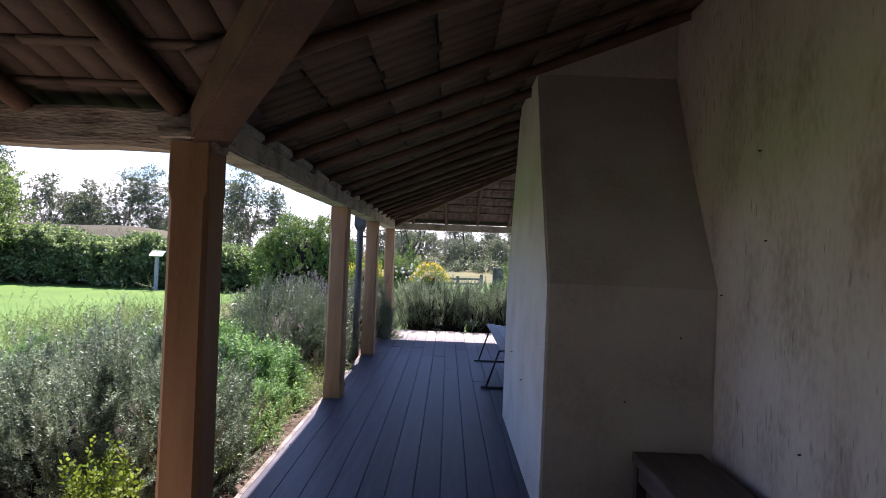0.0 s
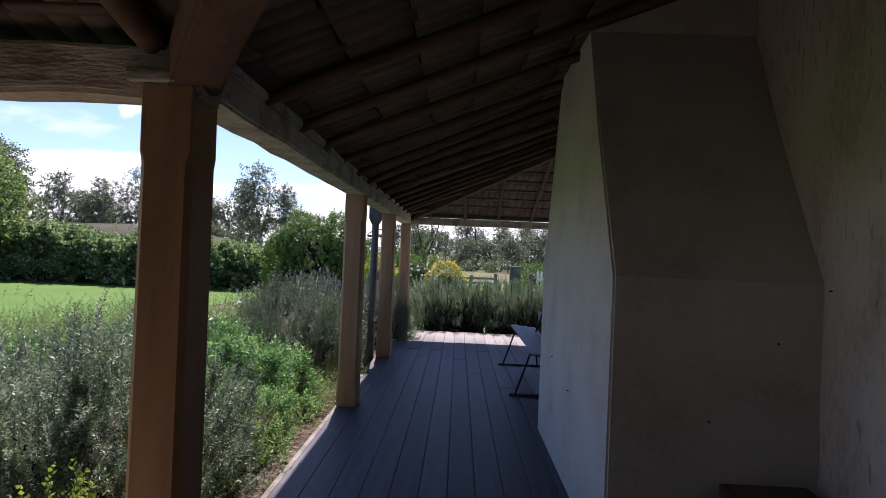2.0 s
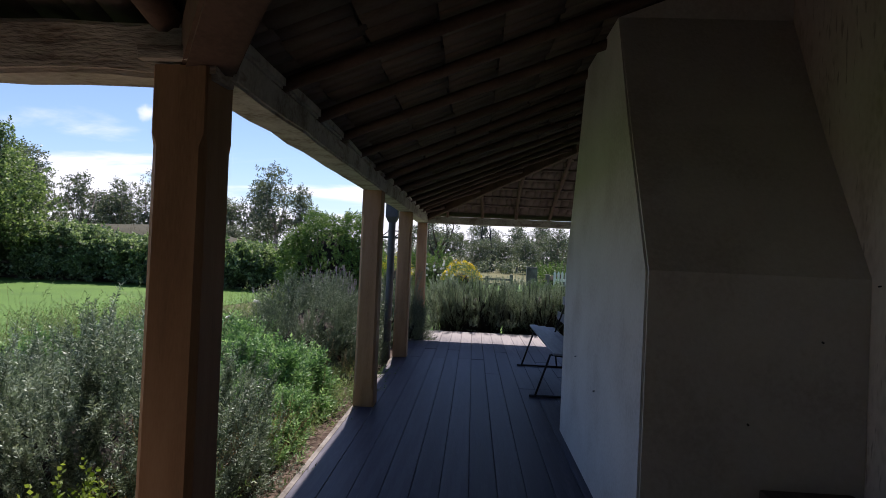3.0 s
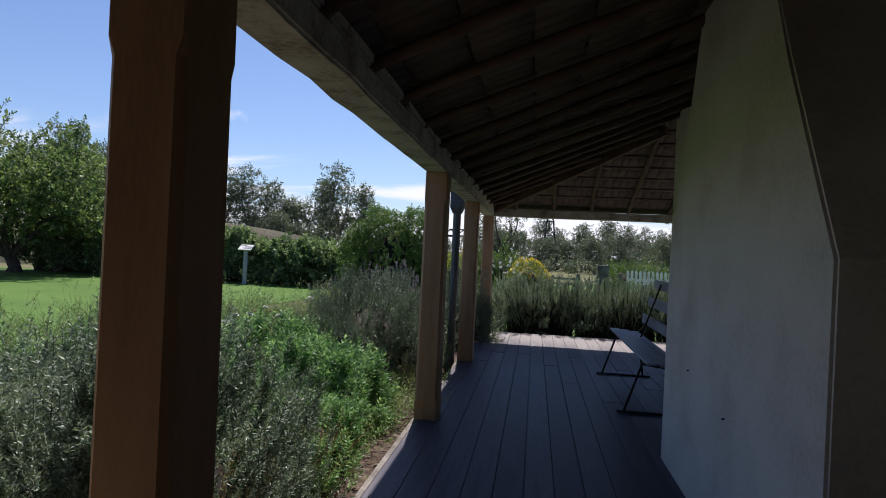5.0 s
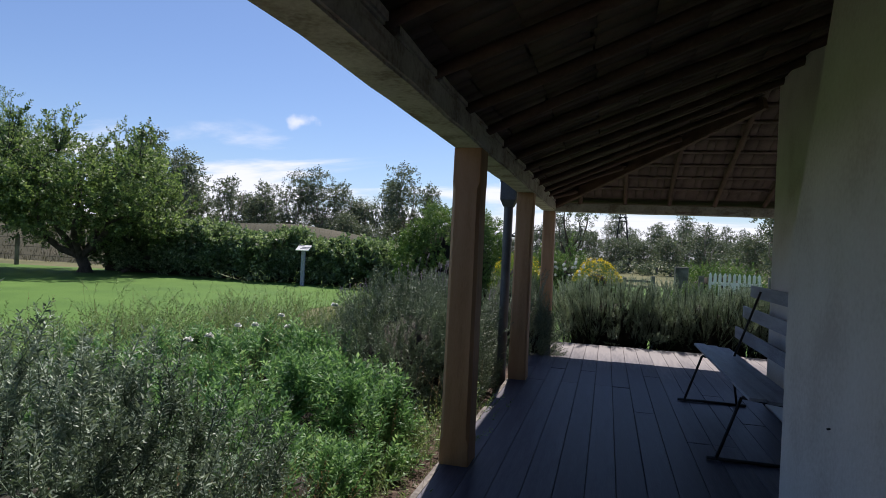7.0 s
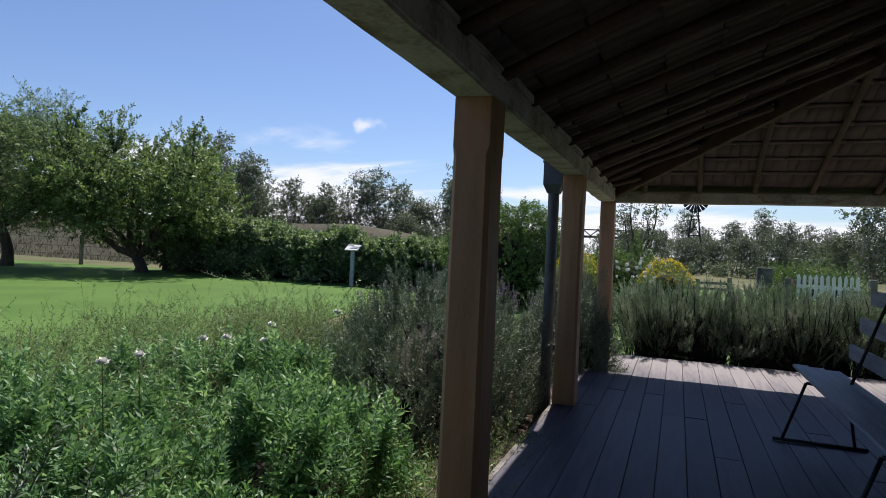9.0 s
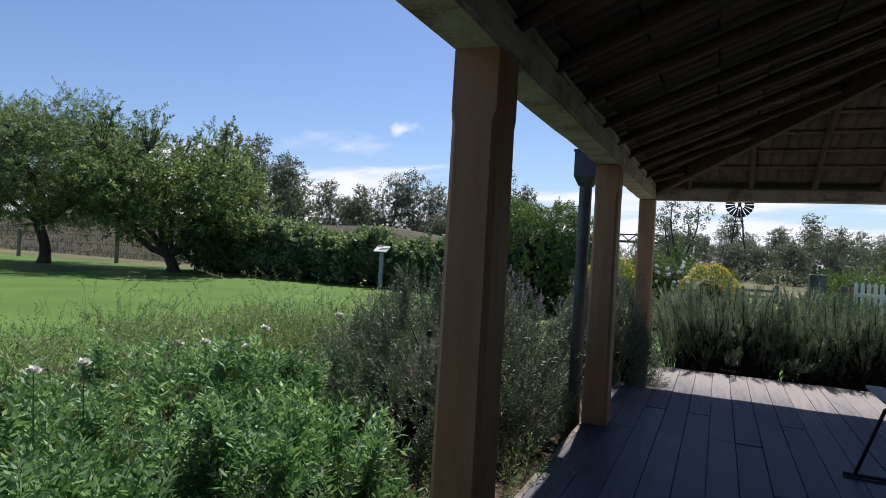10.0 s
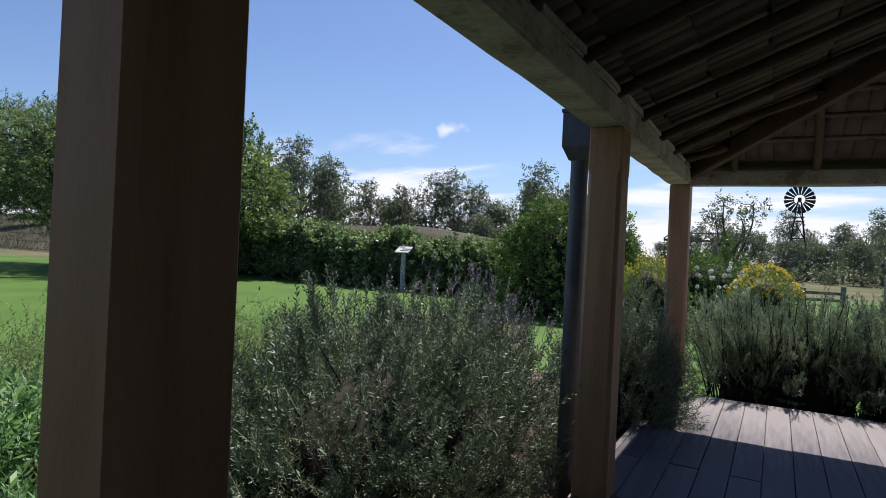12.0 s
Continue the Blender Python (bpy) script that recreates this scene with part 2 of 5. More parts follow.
M_iron = material("dark_iron", ((0.018, 0.02, 0.022), (0.035, 0.037, 0.04), (0.06, 0.055, 0.05)), scale=8, fine=80, rough=0.55, bump=0.1, metal=0.5)
M_slat = material("grey_painted_slat", ((0.18, 0.195, 0.24), (0.28, 0.30, 0.36), (0.36, 0.385, 0.44)), scale=5, fine=50, rough=0.55, bump=0.25, objrand=0.2, stretch=(3, 0.4, 3))
M_pipe = material("grey_downpipe", ((0.06, 0.068, 0.078), (0.09, 0.10, 0.115), (0.12, 0.135, 0.15)), scale=5, fine=60, rough=0.45, bump=0.1, metal=0.2)
M_darkwood = material("dark_wood", ((0.06, 0.045, 0.036), (0.11, 0.083, 0.068), (0.16, 0.125, 0.105)), scale=5, fine=45, rough=0.6, bump=0.35, stretch=(3, 0.4, 3))
M_greywood = material("weathered_timber", ((0.08, 0.07, 0.06), (0.17, 0.155, 0.14), (0.28, 0.26, 0.235)), scale=4, fine=40, rough=0.92, bump=0.5)
M_whitepaint = material("white_paint", ((0.62, 0.61, 0.58), (0.76, 0.76, 0.74), (0.82, 0.82, 0.81)), scale=3, fine=40, rough=0.6, bump=0.15)
M_stone = material("grey_stone", ((0.06, 0.056, 0.052), (0.12, 0.115, 0.105), (0.19, 0.18, 0.165)), scale=5, fine=30, rough=0.95, bump=0.7)
M_galv = material("galvanised_steel", ((0.10, 0.10, 0.105), (0.18, 0.18, 0.19), (0.27, 0.27, 0.28)), scale=3, fine=20, rough=0.5, bump=0.1, metal=0.5)
M_bar = material("grey_print", ((0.12, 0.13, 0.15), (0.16, 0.17, 0.19)), scale=9, fine=50, rough=0.6, bump=0.05)

L_rosemary = leaf_material("rosemary_leaf", ((0.07, 0.105, 0.075), (0.17, 0.235, 0.175), (0.41, 0.49, 0.39)), 0.15, rough=0.5, spec=0.25)
L_lavender = leaf_material("lavender_leaf", ((0.062, 0.092, 0.06), (0.135, 0.185, 0.12), (0.29, 0.35, 0.24)), 0.08)
L_hedgerow = leaf_material("hedge_needle", ((0.08, 0.12, 0.08), (0.175, 0.235, 0.16), (0.40, 0.47, 0.36)), 0.15, rough=0.4)
L_lime = leaf_material("fresh_leaf", ((0.07, 0.16, 0.065), (0.155, 0.30, 0.13), (0.32, 0.48, 0.25)), 0.35)
L_weed = leaf_material("wild_leaf", ((0.06, 0.105, 0.035), (0.14, 0.215, 0.085), (0.32, 0.40, 0.20)), 0.3)
L_straw = leaf_material("seed_stalk", ((0.12, 0.07, 0.05), (0.22, 0.15, 0.09), (0.33, 0.26, 0.15)), 0.25)
L_yellow = leaf_material("yellow_green_leaf", ((0.09, 0.15, 0.02), (0.16, 0.23, 0.04), (0.25, 0.31, 0.07)), 0.4)
L_shrub = leaf_material("shrub_leaf", ((0.05, 0.105, 0.025), (0.095, 0.175, 0.045), (0.18, 0.27, 0.08)), 0.25)
L_hedge = leaf_material("creeper_leaf", ((0.055, 0.10, 0.045), (0.12, 0.185, 0.085), (0.31, 0.39, 0.24)), 0.38, rough=0.42, spec=0.4)
L_tree = leaf_material("tree_leaf", ((0.05, 0.09, 0.035), (0.11, 0.17, 0.065), (0.24, 0.32, 0.14)), 0.45)
L_feather = leaf_material("feathery_leaf", ((0.05, 0.095, 0.042), (0.11, 0.172, 0.077), (0.24, 0.32, 0.165)), 0.42)
L_gum = leaf_material("gum_leaf", ((0.055, 0.078, 0.052), (0.105, 0.137, 0.09), (0.19, 0.225, 0.155)), 0.25)
L_gold = leaf_material("golden_flower", ((0.42, 0.33, 0.015), (0.62, 0.46, 0.02), (0.78, 0.58, 0.04)), 0.3)
L_white = leaf_material("white_petal", ((0.74, 0.74, 0.74), (0.82, 0.82, 0.82), (0.86, 0.86, 0.87)), 0.08, rough=0.7)
L_purple = leaf_material("lavender_flower", ((0.13, 0.11, 0.17), (0.22, 0.19, 0.28), (0.34, 0.30, 0.40)), 0.25)
L_grass = leaf_material("grass_blade", ((0.07, 0.15, 0.02), (0.10, 0.19, 0.03), (0.14, 0.24, 0.05)), 0.35)
L_bankgrass = leaf_material("bank_grass_blade", ((0.042, 0.044, 0.028), (0.070, 0.067, 0.043), (0.112, 0.10, 0.068)), 0.2)
L_drygrass = leaf_material("dry_grass_blade", ((0.08, 0.06, 0.045), (0.13, 0.10, 0.07), (0.20, 0.16, 0.11)), 0.3)


# ---- building helpers ----
def put(name, mesh, mat, parent=None, label=""):
    ob = new(name, mesh)
    if mat is not None and not mesh.materials:
        mesh.materials.append(mat)
    ob.parent = parent
    return tagged(ob, label)


def part(name, bm, mat, parent=None, label="", smooth=False):
    mesh = bpy.data.meshes.new(name)
    for f in bm.faces:
        f.smooth = smooth
    bm.to_mesh(mesh)
    bm.free()
    return put(name, mesh, mat, parent, label)


def thing(name, at, label, category, group="", kind=""):
    e = new(name)
    e.empty_display_size = 0.1
    e.location = at
    return tagged(e, label, category, group, kind)


def box(x0, x1, y0, y1, z0, z1, bevel=0.0, bm=None):
    own = bm is None
    bm = bm or bmesh.new()
    r = bmesh.ops.create_cube(bm, size=1.0, matrix=Matrix.Translation(((x0 + x1) / 2, (y0 + y1) / 2, (z0 + z1) / 2)) @ Matrix.Diagonal((x1 - x0, y1 - y0, z1 - z0, 1)))
    if bevel and own:
        bmesh.ops.bevel(bm, geom=bm.edges[:], offset=bevel, segments=2, affect="EDGES", profile=0.6)
    return bm


def prism(plan, z0, z1):
    """A solid over a plan outline (counter-clockwise), from z0 to z1; each may be a function of x, y."""
    bm = bmesh.new()
    lo = [bm.verts.new((x, y, z0(x, y) if callable(z0) else z0)) for x, y in plan]
    hi = [bm.verts.new((x, y, z1(x, y) if callable(z1) else z1)) for x, y in plan]
    bm.faces.new(lo[::-1]); bm.faces.new(hi)
    n = len(plan)
    for i in range(n):
        bm.faces.new((lo[i], lo[(i + 1) % n], hi[(i + 1) % n], hi[i]))
    return bm


def beam_between(a, b, w, h, bevel=0.004, wobble=0.0, cuts=0, up=(0, 0, 1)):
    """A squared timber from a to b (centres of its end faces), w across and h deep, with hewn unevenness."""
    a, b = Vector(a), Vector(b)
    d = (b - a)
    bm = bmesh.new()
    bmesh.ops.create_cube(bm, size=1.0, matrix=Matrix.Diagonal((w, d.length, h, 1)))
    if cuts:
        long = [e for e in bm.edges if abs((e.verts[0].co - e.verts[1].co).y) > 1e-4]
        bmesh.ops.subdivide_edges(bm, edges=long, cuts=cuts)
    if bevel:
        ed = [e for e in bm.edges if abs((e.verts[0].co - e.verts[1].co).y) > 1e-5 and len(e.link_faces) == 2 and e.calc_face_angle(0) > 0.5]
        bmesh.ops.bevel(bm, geom=ed, offset=bevel, segments=2, affect="EDGES")
    if wobble:
        for v in bm.verts:
            p = v.co * 3.1 + a
            v.co += Vector((noise.noise(p), 0, noise.noise(p + Vector((7, 3, 1))))) * wobble
    y = d.normalized()
    x = y.cross(Vector(up)).normalized()
    z = x.cross(y)
    m = Matrix((x, y, z)).transposed().to_4x4()
    bmesh.ops.transform(bm, matrix=Matrix.Translation((a + b) / 2) @ m, verts=bm.verts)
    return bm


def tube_arrays(path, radii, sides=6):
    """Vertices and quads of a tapered tube along a path."""
    P = np.array(path, float)
    T = np.gradient(P, axis=0)
    T /= np.linalg.norm(T, axis=1)[:, None] + 1e-9
    ref = np.where(np.abs(T[:, 2:3]) > 0.9, np.array([[1.0, 0, 0]]), np.array([[0, 0, 1.0]]))
    X = np.cross(T, ref); X /= np.linalg.norm(X, axis=1)[:, None] + 1e-9
    Y = np.cross(T, X)
    ang = np.arange(sides) * 2 * np.pi / sides
    ring = X[:, None, :] * np.cos(ang)[None, :, None] + Y[:, None, :] * np.sin(ang)[None, :, None]
    V = (P[:, None, :] + ring * np.array(radii, float)[:, None, None]).reshape(-1, 3)
    n = len(P)
    i = np.arange(n - 1)[:, None] * sides
    j = np.arange(sides)[None, :]
    j2 = (j + 1) % sides
    F = np.stack([i + j, i + j2, i + sides + j2, i + sides + j], -1).reshape(-1, 4)
    return V, F


def quads(name, V, F, mat, parent=None, label="", smooth=False):
    """One mesh object from arrays of vertices and quads."""
    V, F = np.asarray(V, np.float32), np.asarray(F, np.int32)
    me = bpy.data.meshes.new(name)
    me.vertices.add(len(V)); me.vertices.foreach_set("co", V.ravel())
    me.loops.add(F.size); me.loops.foreach_set("vertex_index", F.ravel())
    me.polygons.add(len(F)); me.polygons.foreach_set("loop_start", np.arange(0, F.size, 4, dtype=np.int32))
    if smooth:
        me.polygons.foreach_set("use_smooth", np.ones(len(F), bool))
    me.update(calc_edges=True)
    return put(name, me, mat, parent, label)


def join_arrays(items):
    Vs, Fs, k = [], [], 0
    for V, F in items:
        Vs.append(V); Fs.append(np.asarray(F) + k); k += len(V)
    return np.concatenate(Vs), np.concatenate(Fs)


def frames_of(D, spin):
    """Turn matrices whose z axis follows D."""
    D = D / (np.linalg.norm(D, axis=1)[:, None] + 1e-9)
    ref = np.where(np.abs(D[:, 2:3]) > 0.95, np.array([[1.0, 0, 0]]), np.array([[0, 0, 1.0]]))
    X = np.cross(ref, D); X /= np.linalg.norm(X, axis=1)[:, None] + 1e-9
    Y = np.cross(D, X)
    c, s = np.cos(spin)[:, None], np.sin(spin)[:, None]
    return np.stack([X * c + Y * s, -X * s + Y * c, D], -1)


def scatter(protos, P, D, S, rng):
    """Copies of the small shapes in protos at P along D at sizes S, in one pair of arrays."""
    pick = rng.integers(0, len(protos), len(P))
    R = frames_of(D, rng.uniform(0, 6.283, len(P)))
    out = []
    for i, (V, F) in enumerate(protos):
        k = np.nonzero(pick == i)[0]
        if not len(k):
            continue
        W = np.einsum("nij,vj->nvi", R[k], V) * S[k][:, None, None] + P[k][:, None, :]
        G = F[None] + (np.arange(len(k)) * len(V))[:, None, None]
        out.append((W.reshape(-1, 3), G.reshape(-1, 4)))
    return join_arrays(out)


def leaf_quads(base, way, side, length, width, fold=0.0):
    """Pointed leaves, a diamond each."""
    mid = base + way * length[:, None] * 0.45
    V = np.stack([base, mid + side * width[:, None] / 2, base + way * length[:, None], mid - side * width[:, None] / 2], 1)
    return V.reshape(-1, 3), np.arange(len(base) * 4).reshape(-1, 4)


def sprig(rng, n, length, leaf, width, spread, stem=0.02, bare=0.1):
    """A twig of unit-like length with n leaves round it, along +z."""
    t = bare + (1 - bare) * (np.arange(n) + rng.uniform(0, 1, n)) / n
    a = np.arange(n) * 2.4 + rng.uniform(-0.5, 0.5, n)
    bend = rng.uniform(-0.12, 0.12, 2)
    base = np.stack([bend[0] * t * t * length, bend[1] * t * t * length, t * length], 1)
    up = spread * (1.15 - 0.6 * t)
    way = np.stack([np.cos(a) * up, np.sin(a) * up, np.full(n, 0.75)], 1)
    way /= np.linalg.norm(way, axis=1)[:, None]
    side = np.cross(way, rng.normal(size=(n, 3))); side /= np.linalg.norm(side, axis=1)[:, None]
    L = leaf * rng.uniform(0.7, 1.2, n) * (1.05 - 0.45 * t)
    lv = leaf_quads(base, way, side, L, width * rng.uniform(0.8, 1.2, n))
    tt = np.array([0, 0.97])
    st = tube_arrays(np.stack([bend[0] * tt * tt * length, bend[1] * tt * tt * length, tt * length], 1), np.array([stem, stem * 0.4]), 3)
    return join_arrays([lv, st])


def mound_points(rng, n, rx, ry, h, inner=0.6, lumps=0.22, seed=0, low=0.0, square=0.85):
    """Points and outward ways over an uneven mound on the ground."""
    u = rng.normal(size=(n, 3)); u[:, 2] = np.abs(u[:, 2]) * 0.95 - low
    u /= np.linalg.norm(u, axis=1)[:, None]
    k = np.array([1 + lumps * noise.noise(Vector(v) * 2.3 + Vector((seed * 5.1, 0, 0))) + lumps * 0.6 * noise.noise(Vector(v) * 6 + Vector((seed, 9, 0))) for v in u])
    f = inner + (1 - inner) * rng.uniform(0, 1, n) ** 0.6
    q = np.sign(u) * np.abs(u) ** square
    P = q * np.array([rx, ry, h]) * (k * f)[:, None]
    P[:, 2] = np.maximum(P[:, 2], 0.03)
    return P, u


def blob(rx, ry, h, lumps=0.25, seed=0, sub=3):
    bm = bmesh.new()
    bmesh.ops.create_icosphere(bm, subdivisions=sub, radius=1.0)
    for v in bm.verts:
        k = 1 + lumps * noise.noise(v.co * 2.3 + Vector((seed * 5.1, 0, 0))) + lumps * 0.6 * noise.noise(v.co * 6 + Vector((seed, 9, 0)))
        z = v.co.z
        v.co = Vector((v.co.x * rx, v.co.y * ry, (z * h if z > 0 else z * 0.05))) * k
    return bm


# ---- the veranda and the house ----
GROUND = -0.15
PX0, PX1 = -1.08, -0.905                # faces of the row of posts
PY = ((3.36, 3.57), (7.06, 7.27), (9.83, 10.03), (12.62, 12.82))
BEAM_Z = (1.975, 2.10)
PITCH, PITCH_B, ROOF_Z = 0.40, 0.26, 2.15
WALL_X, FAR_X, FAR_Y, WING_Y = 1.715, 1.40, 9.85, -0.30


def roof_a(x, y): return ROOF_Z + PITCH * (x + 0.98)
def roof_b(x, y): return ROOF_Z + PITCH_B * (3.48 - y)
def roof_c(x, y): return ROOF_Z + PITCH * (12.69 - y)
def roof_z(x, y): return min(max(roof_a(x, y), roof_b(x, y)), roof_c(x, y))


def build_ground():
    bm = bmesh.new()
    R = 1500
    vs = [bm.verts.new((x, y, GROUND)) for x, y in ((-R, -R), (R, -R), (R, R), (-R, R))]
    bm.faces.new(vs)
    tagged(part("ground", bm, M_dry), "dry olive-brown pasture running to the horizon", "ground", kind="structure")
    edge = [(-40, -6), (-9, -6), (-6.2, 5.5), (-6.0, 9), (-5.6, 12), (-6.5, 16), (-6.0, 20), (-6.5, 23.6), (-20, 24.2), (-40, 21.5)]
    tagged(part("lawn", prism(edge, GROUND, GROUND + 0.012), M_lawn), "smooth bright green mown lawn", "lawn", kind="structure")
    side = [(-2.4, 12.9), (9, 12.9), (9, 30), (2, 38), (-4, 30), (-4.5, 18)]
    tagged(part("lawn", prism(side, GROUND, GROUND + 0.012), M_lawn), "mown green lawn beyond the veranda end", "lawn", kind="structure")
    bed = [(-9, 3.6), (-1.13, 3.6), (-1.13, 13.2), (-2.6, 13.6), (-4.6, 12.5), (-6.2, 9), (-6.6, 5.5)]
    tagged(part("garden_bed", prism(bed, GROUND, GROUND + 0.03), M_mulch), "brown bark mulch and soil garden bed beside the deck", "garden bed", kind="structure")


build_ground()


def build_walls():
    def wall(name, plan, top, mat, label):
        tagged(part(name, prism(plan, GROUND, top), mat), label, "wall", kind="structure")
    up = lambda x, y: max(roof_a(x, y), roof_b(x, y)) - 0.012
    wall("wall_east", [(WALL_X, WING_Y), (WALL_X + 0.4, WING_Y), (WALL_X + 0.4, 6.6), (WALL_X, 6.6)], up, M_oldplaster, "worn cream limewashed plaster wall with dark scuffs")
    wall("wall_far", [(FAR_X, 6.6), (WALL_X + 0.4, 6.6), (WALL_X + 0.4, FAR_Y), (FAR_X, FAR_Y)], lambda x, y: roof_a(x, y) - 0.012, M_limewash, "white limewashed wall behind the bench")
    wall("wall_end", [(WALL_X + 0.4, FAR_Y - 0.4), (7.5, FAR_Y - 0.4), (7.5, FAR_Y), (WALL_X + 0.4, FAR_Y)], lambda x, y: roof_c(x, y) - 0.012, M_limewash, "white limewashed end wall of the house")
    wall("wall_wing", [(-9.2, WING_Y - 0.4), (WALL_X + 0.4, WING_Y - 0.4), (WALL_X + 0.4, WING_Y), (-9.2, WING_Y)], lambda x, y: roof_b(x, y) - 0.012, M_oldplaster, "cream limewashed plaster wall of the wing")
    wall("wall_back", [(7.1, -2.6), (7.5, -2.6), (7.5, FAR_Y - 0.4), (7.1, FAR_Y - 0.4)], 3.0, M_limewash, "plain limewashed back wall of the house")
    wall("wall_south", [(WALL_X + 0.4, -2.6), (7.1, -2.6), (7.1, -2.2), (WALL_X + 0.4, -2.2)], 3.0, M_limewash, "plain limewashed side wall of the house")
    # chimney breast with sloping shoulders
    x0, x1 = 0.73, WALL_X - 0.002
    prof = [(4.28, 0.0), (4.28, 1.385), (4.72, 2.15), (5.06, 2.83), (5.06, 3.3), (6.08, 3.3), (6.08, 2.75), (6.34, 2.1), (6.66, 1.42), (6.66, 0.0)]
    bm = bmesh.new()
    rows = 5
    cols = []
    for i in range(rows + 1):
        x = x0 + (x1 - x0) * i / rows
        cols.append([bm.verts.new((x, y, min(z, roof_a(x, y) - 0.008))) for y, z in prof])
    bm.faces.new(cols[0][::-1]); bm.faces.new(cols[-1])
    for a, b in zip(cols, cols[1:]):
        for k in range(len(prof)):
            k2 = (k + 1) % len(prof)
            bm.faces.new((a[k], a[k2], b[k2], b[k]))
    bmesh.ops.recalc_face_normals(bm, faces=bm.faces[:])
    corner = [e for e in bm.edges if all(abs(v.co.x - x0) < 1e-4 for v in e.verts) and max(v.co.z for v in e.verts) > 0.01]
    bmesh.ops.bevel(bm, geom=corner, offset=0.012, segments=2, affect="EDGES")
    tagged(part("chimney_breast", bm, M_limewash), "white limewashed chimney breast with sloping shoulders", "chimney", kind="structure")


build_walls()


def build_roof():
    roof = thing("ceiling", (0, 0, 0), "dark shingle veranda roof on round bush poles", "roof", kind="structure")
    E = -1.14
    ev = -E - 0.98
    planes = (
        ([(E, 3.726), (3.0, -2.643), (3.0, 12.69 - 3.98), (E, 12.69 + ev)], roof_a, "x"),
        ([(-9.4, 3.726), (-9.4, -2.643), (3.0, -2.643), (E, 3.726)], roof_b, "y"),
        ([(E, 12.69 + ev), (3.0, 8.71), (7.9, 8.71), (7.9, 12.69 + ev)], roof_c, "y"),
    )
    for plan, zf, way in planes:
        part("roof_sheet", prism(plan, lambda x, y: zf(x, y) + 0.03, lambda x, y: zf(x, y) + 0.075), M_shingle, roof)
    ridge = lambda x, y: (roof_a(x, y) if x < 4.7 else roof_a(4.7, y) - 0.42 * (x - 4.7)) + 0.03
    for x0, x1 in ((3.0, 4.7), (4.7, 8.0)):
        part("roof_sheet", prism([(x0, -2.643), (x1, -2.643), (x1, 8.71), (x0, 8.71)], ridge, lambda x, y: ridge(x, y) + 0.045), M_shingle, roof)
    # undersides of split shingles, staggered in courses, and battens
    rng = np.random.default_rng(5)
    items = []
    cube_f = np.array([[0, 1, 2, 3], [7, 6, 5, 4], [0, 4, 5, 1], [1, 5, 6, 2], [2, 6, 7, 3], [3, 7, 4, 0]])

    def slab(c0, c1, d0, d1, zf, way, lo, hi):
        pts = []
        for dz in (lo, hi):
            for c, d in ((c0, d0), (c1, d0), (c1, d1), (c0, d1)):
                x, y = (d, c) if way == "x" else (c, d)
                pts.append((x, y, zf(x, y) + dz))
        items.append((np.array(pts), cube_f))
    def inside(x, y, which):
        a, b, c = roof_a(x, y), roof_b(x, y), roof_c(x, y)
        return {"a": a >= b - 0.02 and a <= c + 0.02, "b": b >= a - 0.02, "c": c <= a + 0.02}[which]
    for which, zf, way, (ca, cb), (da, db) in (("a", roof_a, "x", (0.0, 12.8), (E, 2.0)), ("b", roof_b, "y", (-7.0, 2.0), (-0.3, 3.42)), ("c", roof_c, "y", (-1.1, 4.0), (9.0, 12.55))):
        d = da
        while d < db:
            c = ca + rng.uniform(0, 0.1)
            while c < cb:
                w = rng.uniform(0.09, 0.16)
                x, y = (d + 0.15, c + w / 2) if way == "x" else (c + w / 2, d + 0.15)
                if inside(x, y, which):
                    o = rng.uniform(0, 0.006)
                    slab(c, c + w - 0.003, d, d + 0.30 + rng.uniform(-0.02, 0.02), zf, way, 0.006 + o, 0.028 + o * 0.4)
                c += w
            # batten
            step = 0.5
            for c in np.arange(ca, cb, step) if which != "a" else ():
                x, y = (d, c + step / 2) if way == "x" else (c + step / 2, d)
                if inside(x, y, which):
                    slab(c, c + step, d - 0.022, d + 0.022, zf, way, -0.007, 0.012)
            d += 0.30
    V, F = join_arrays(items)
    quads("shingle", V, F, M_shingle, roof)
    # rafters: round poles with a slight bend
    def pole(a, b, r0, r1, seed):
        t = np.linspace(0, 1, 9)
        P = np.array(a)[None] * (1 - t)[:, None] + np.array(b)[None] * t[:, None]
        P[:, 2] += 0.012 * np.sin(t * 5 + seed)
        P[:, :2] += (0.018 * np.sin(t * 3.7 + seed * 1.7))[:, None]
        rr = np.linspace(r0, r1, 9) * (1 + 0.06 * np.sin(np.arange(9) * 1.9 + seed))
        return tube_arrays(P, rr, 10)
    k = 0
    drop = 0.046
    y = 4.15
    while y < 12.4:
        top = min(1.68, 11.62 - y)
        if top > -0.8:
            V, F = pole((-1.09, y, roof_a(-1.09, y) - drop), (top, y, roof_a(top, y) - drop), 0.030, 0.036, k)
            quads("rafter", V, F, M_pole, roof, smooth=True)
        y += 0.62; k += 1
    y = 3.15
    while y > 0:
        x0 = 0.65 * (3.48 - y) - 0.98 + 0.08
        if x0 < 1.5:
            V, F = pole((x0, y, roof_a(x0, y) - drop), (1.70, y, roof_a(1.70, y) - drop), 0.032, 0.036, k)
            quads("rafter", V, F, M_pole, roof, smooth=True)
        y -= 0.62; k += 1
    x = -1.07
    while x > -7:
        V, F = pole((x, 3.60, roof_b(x, 3.60) - 0.058), (x + 0.02, -0.28, roof_b(x, -0.28) - 0.058), 0.048, 0.056, k)
        quads("rafter", V, F, M_pole, roof, smooth=True)
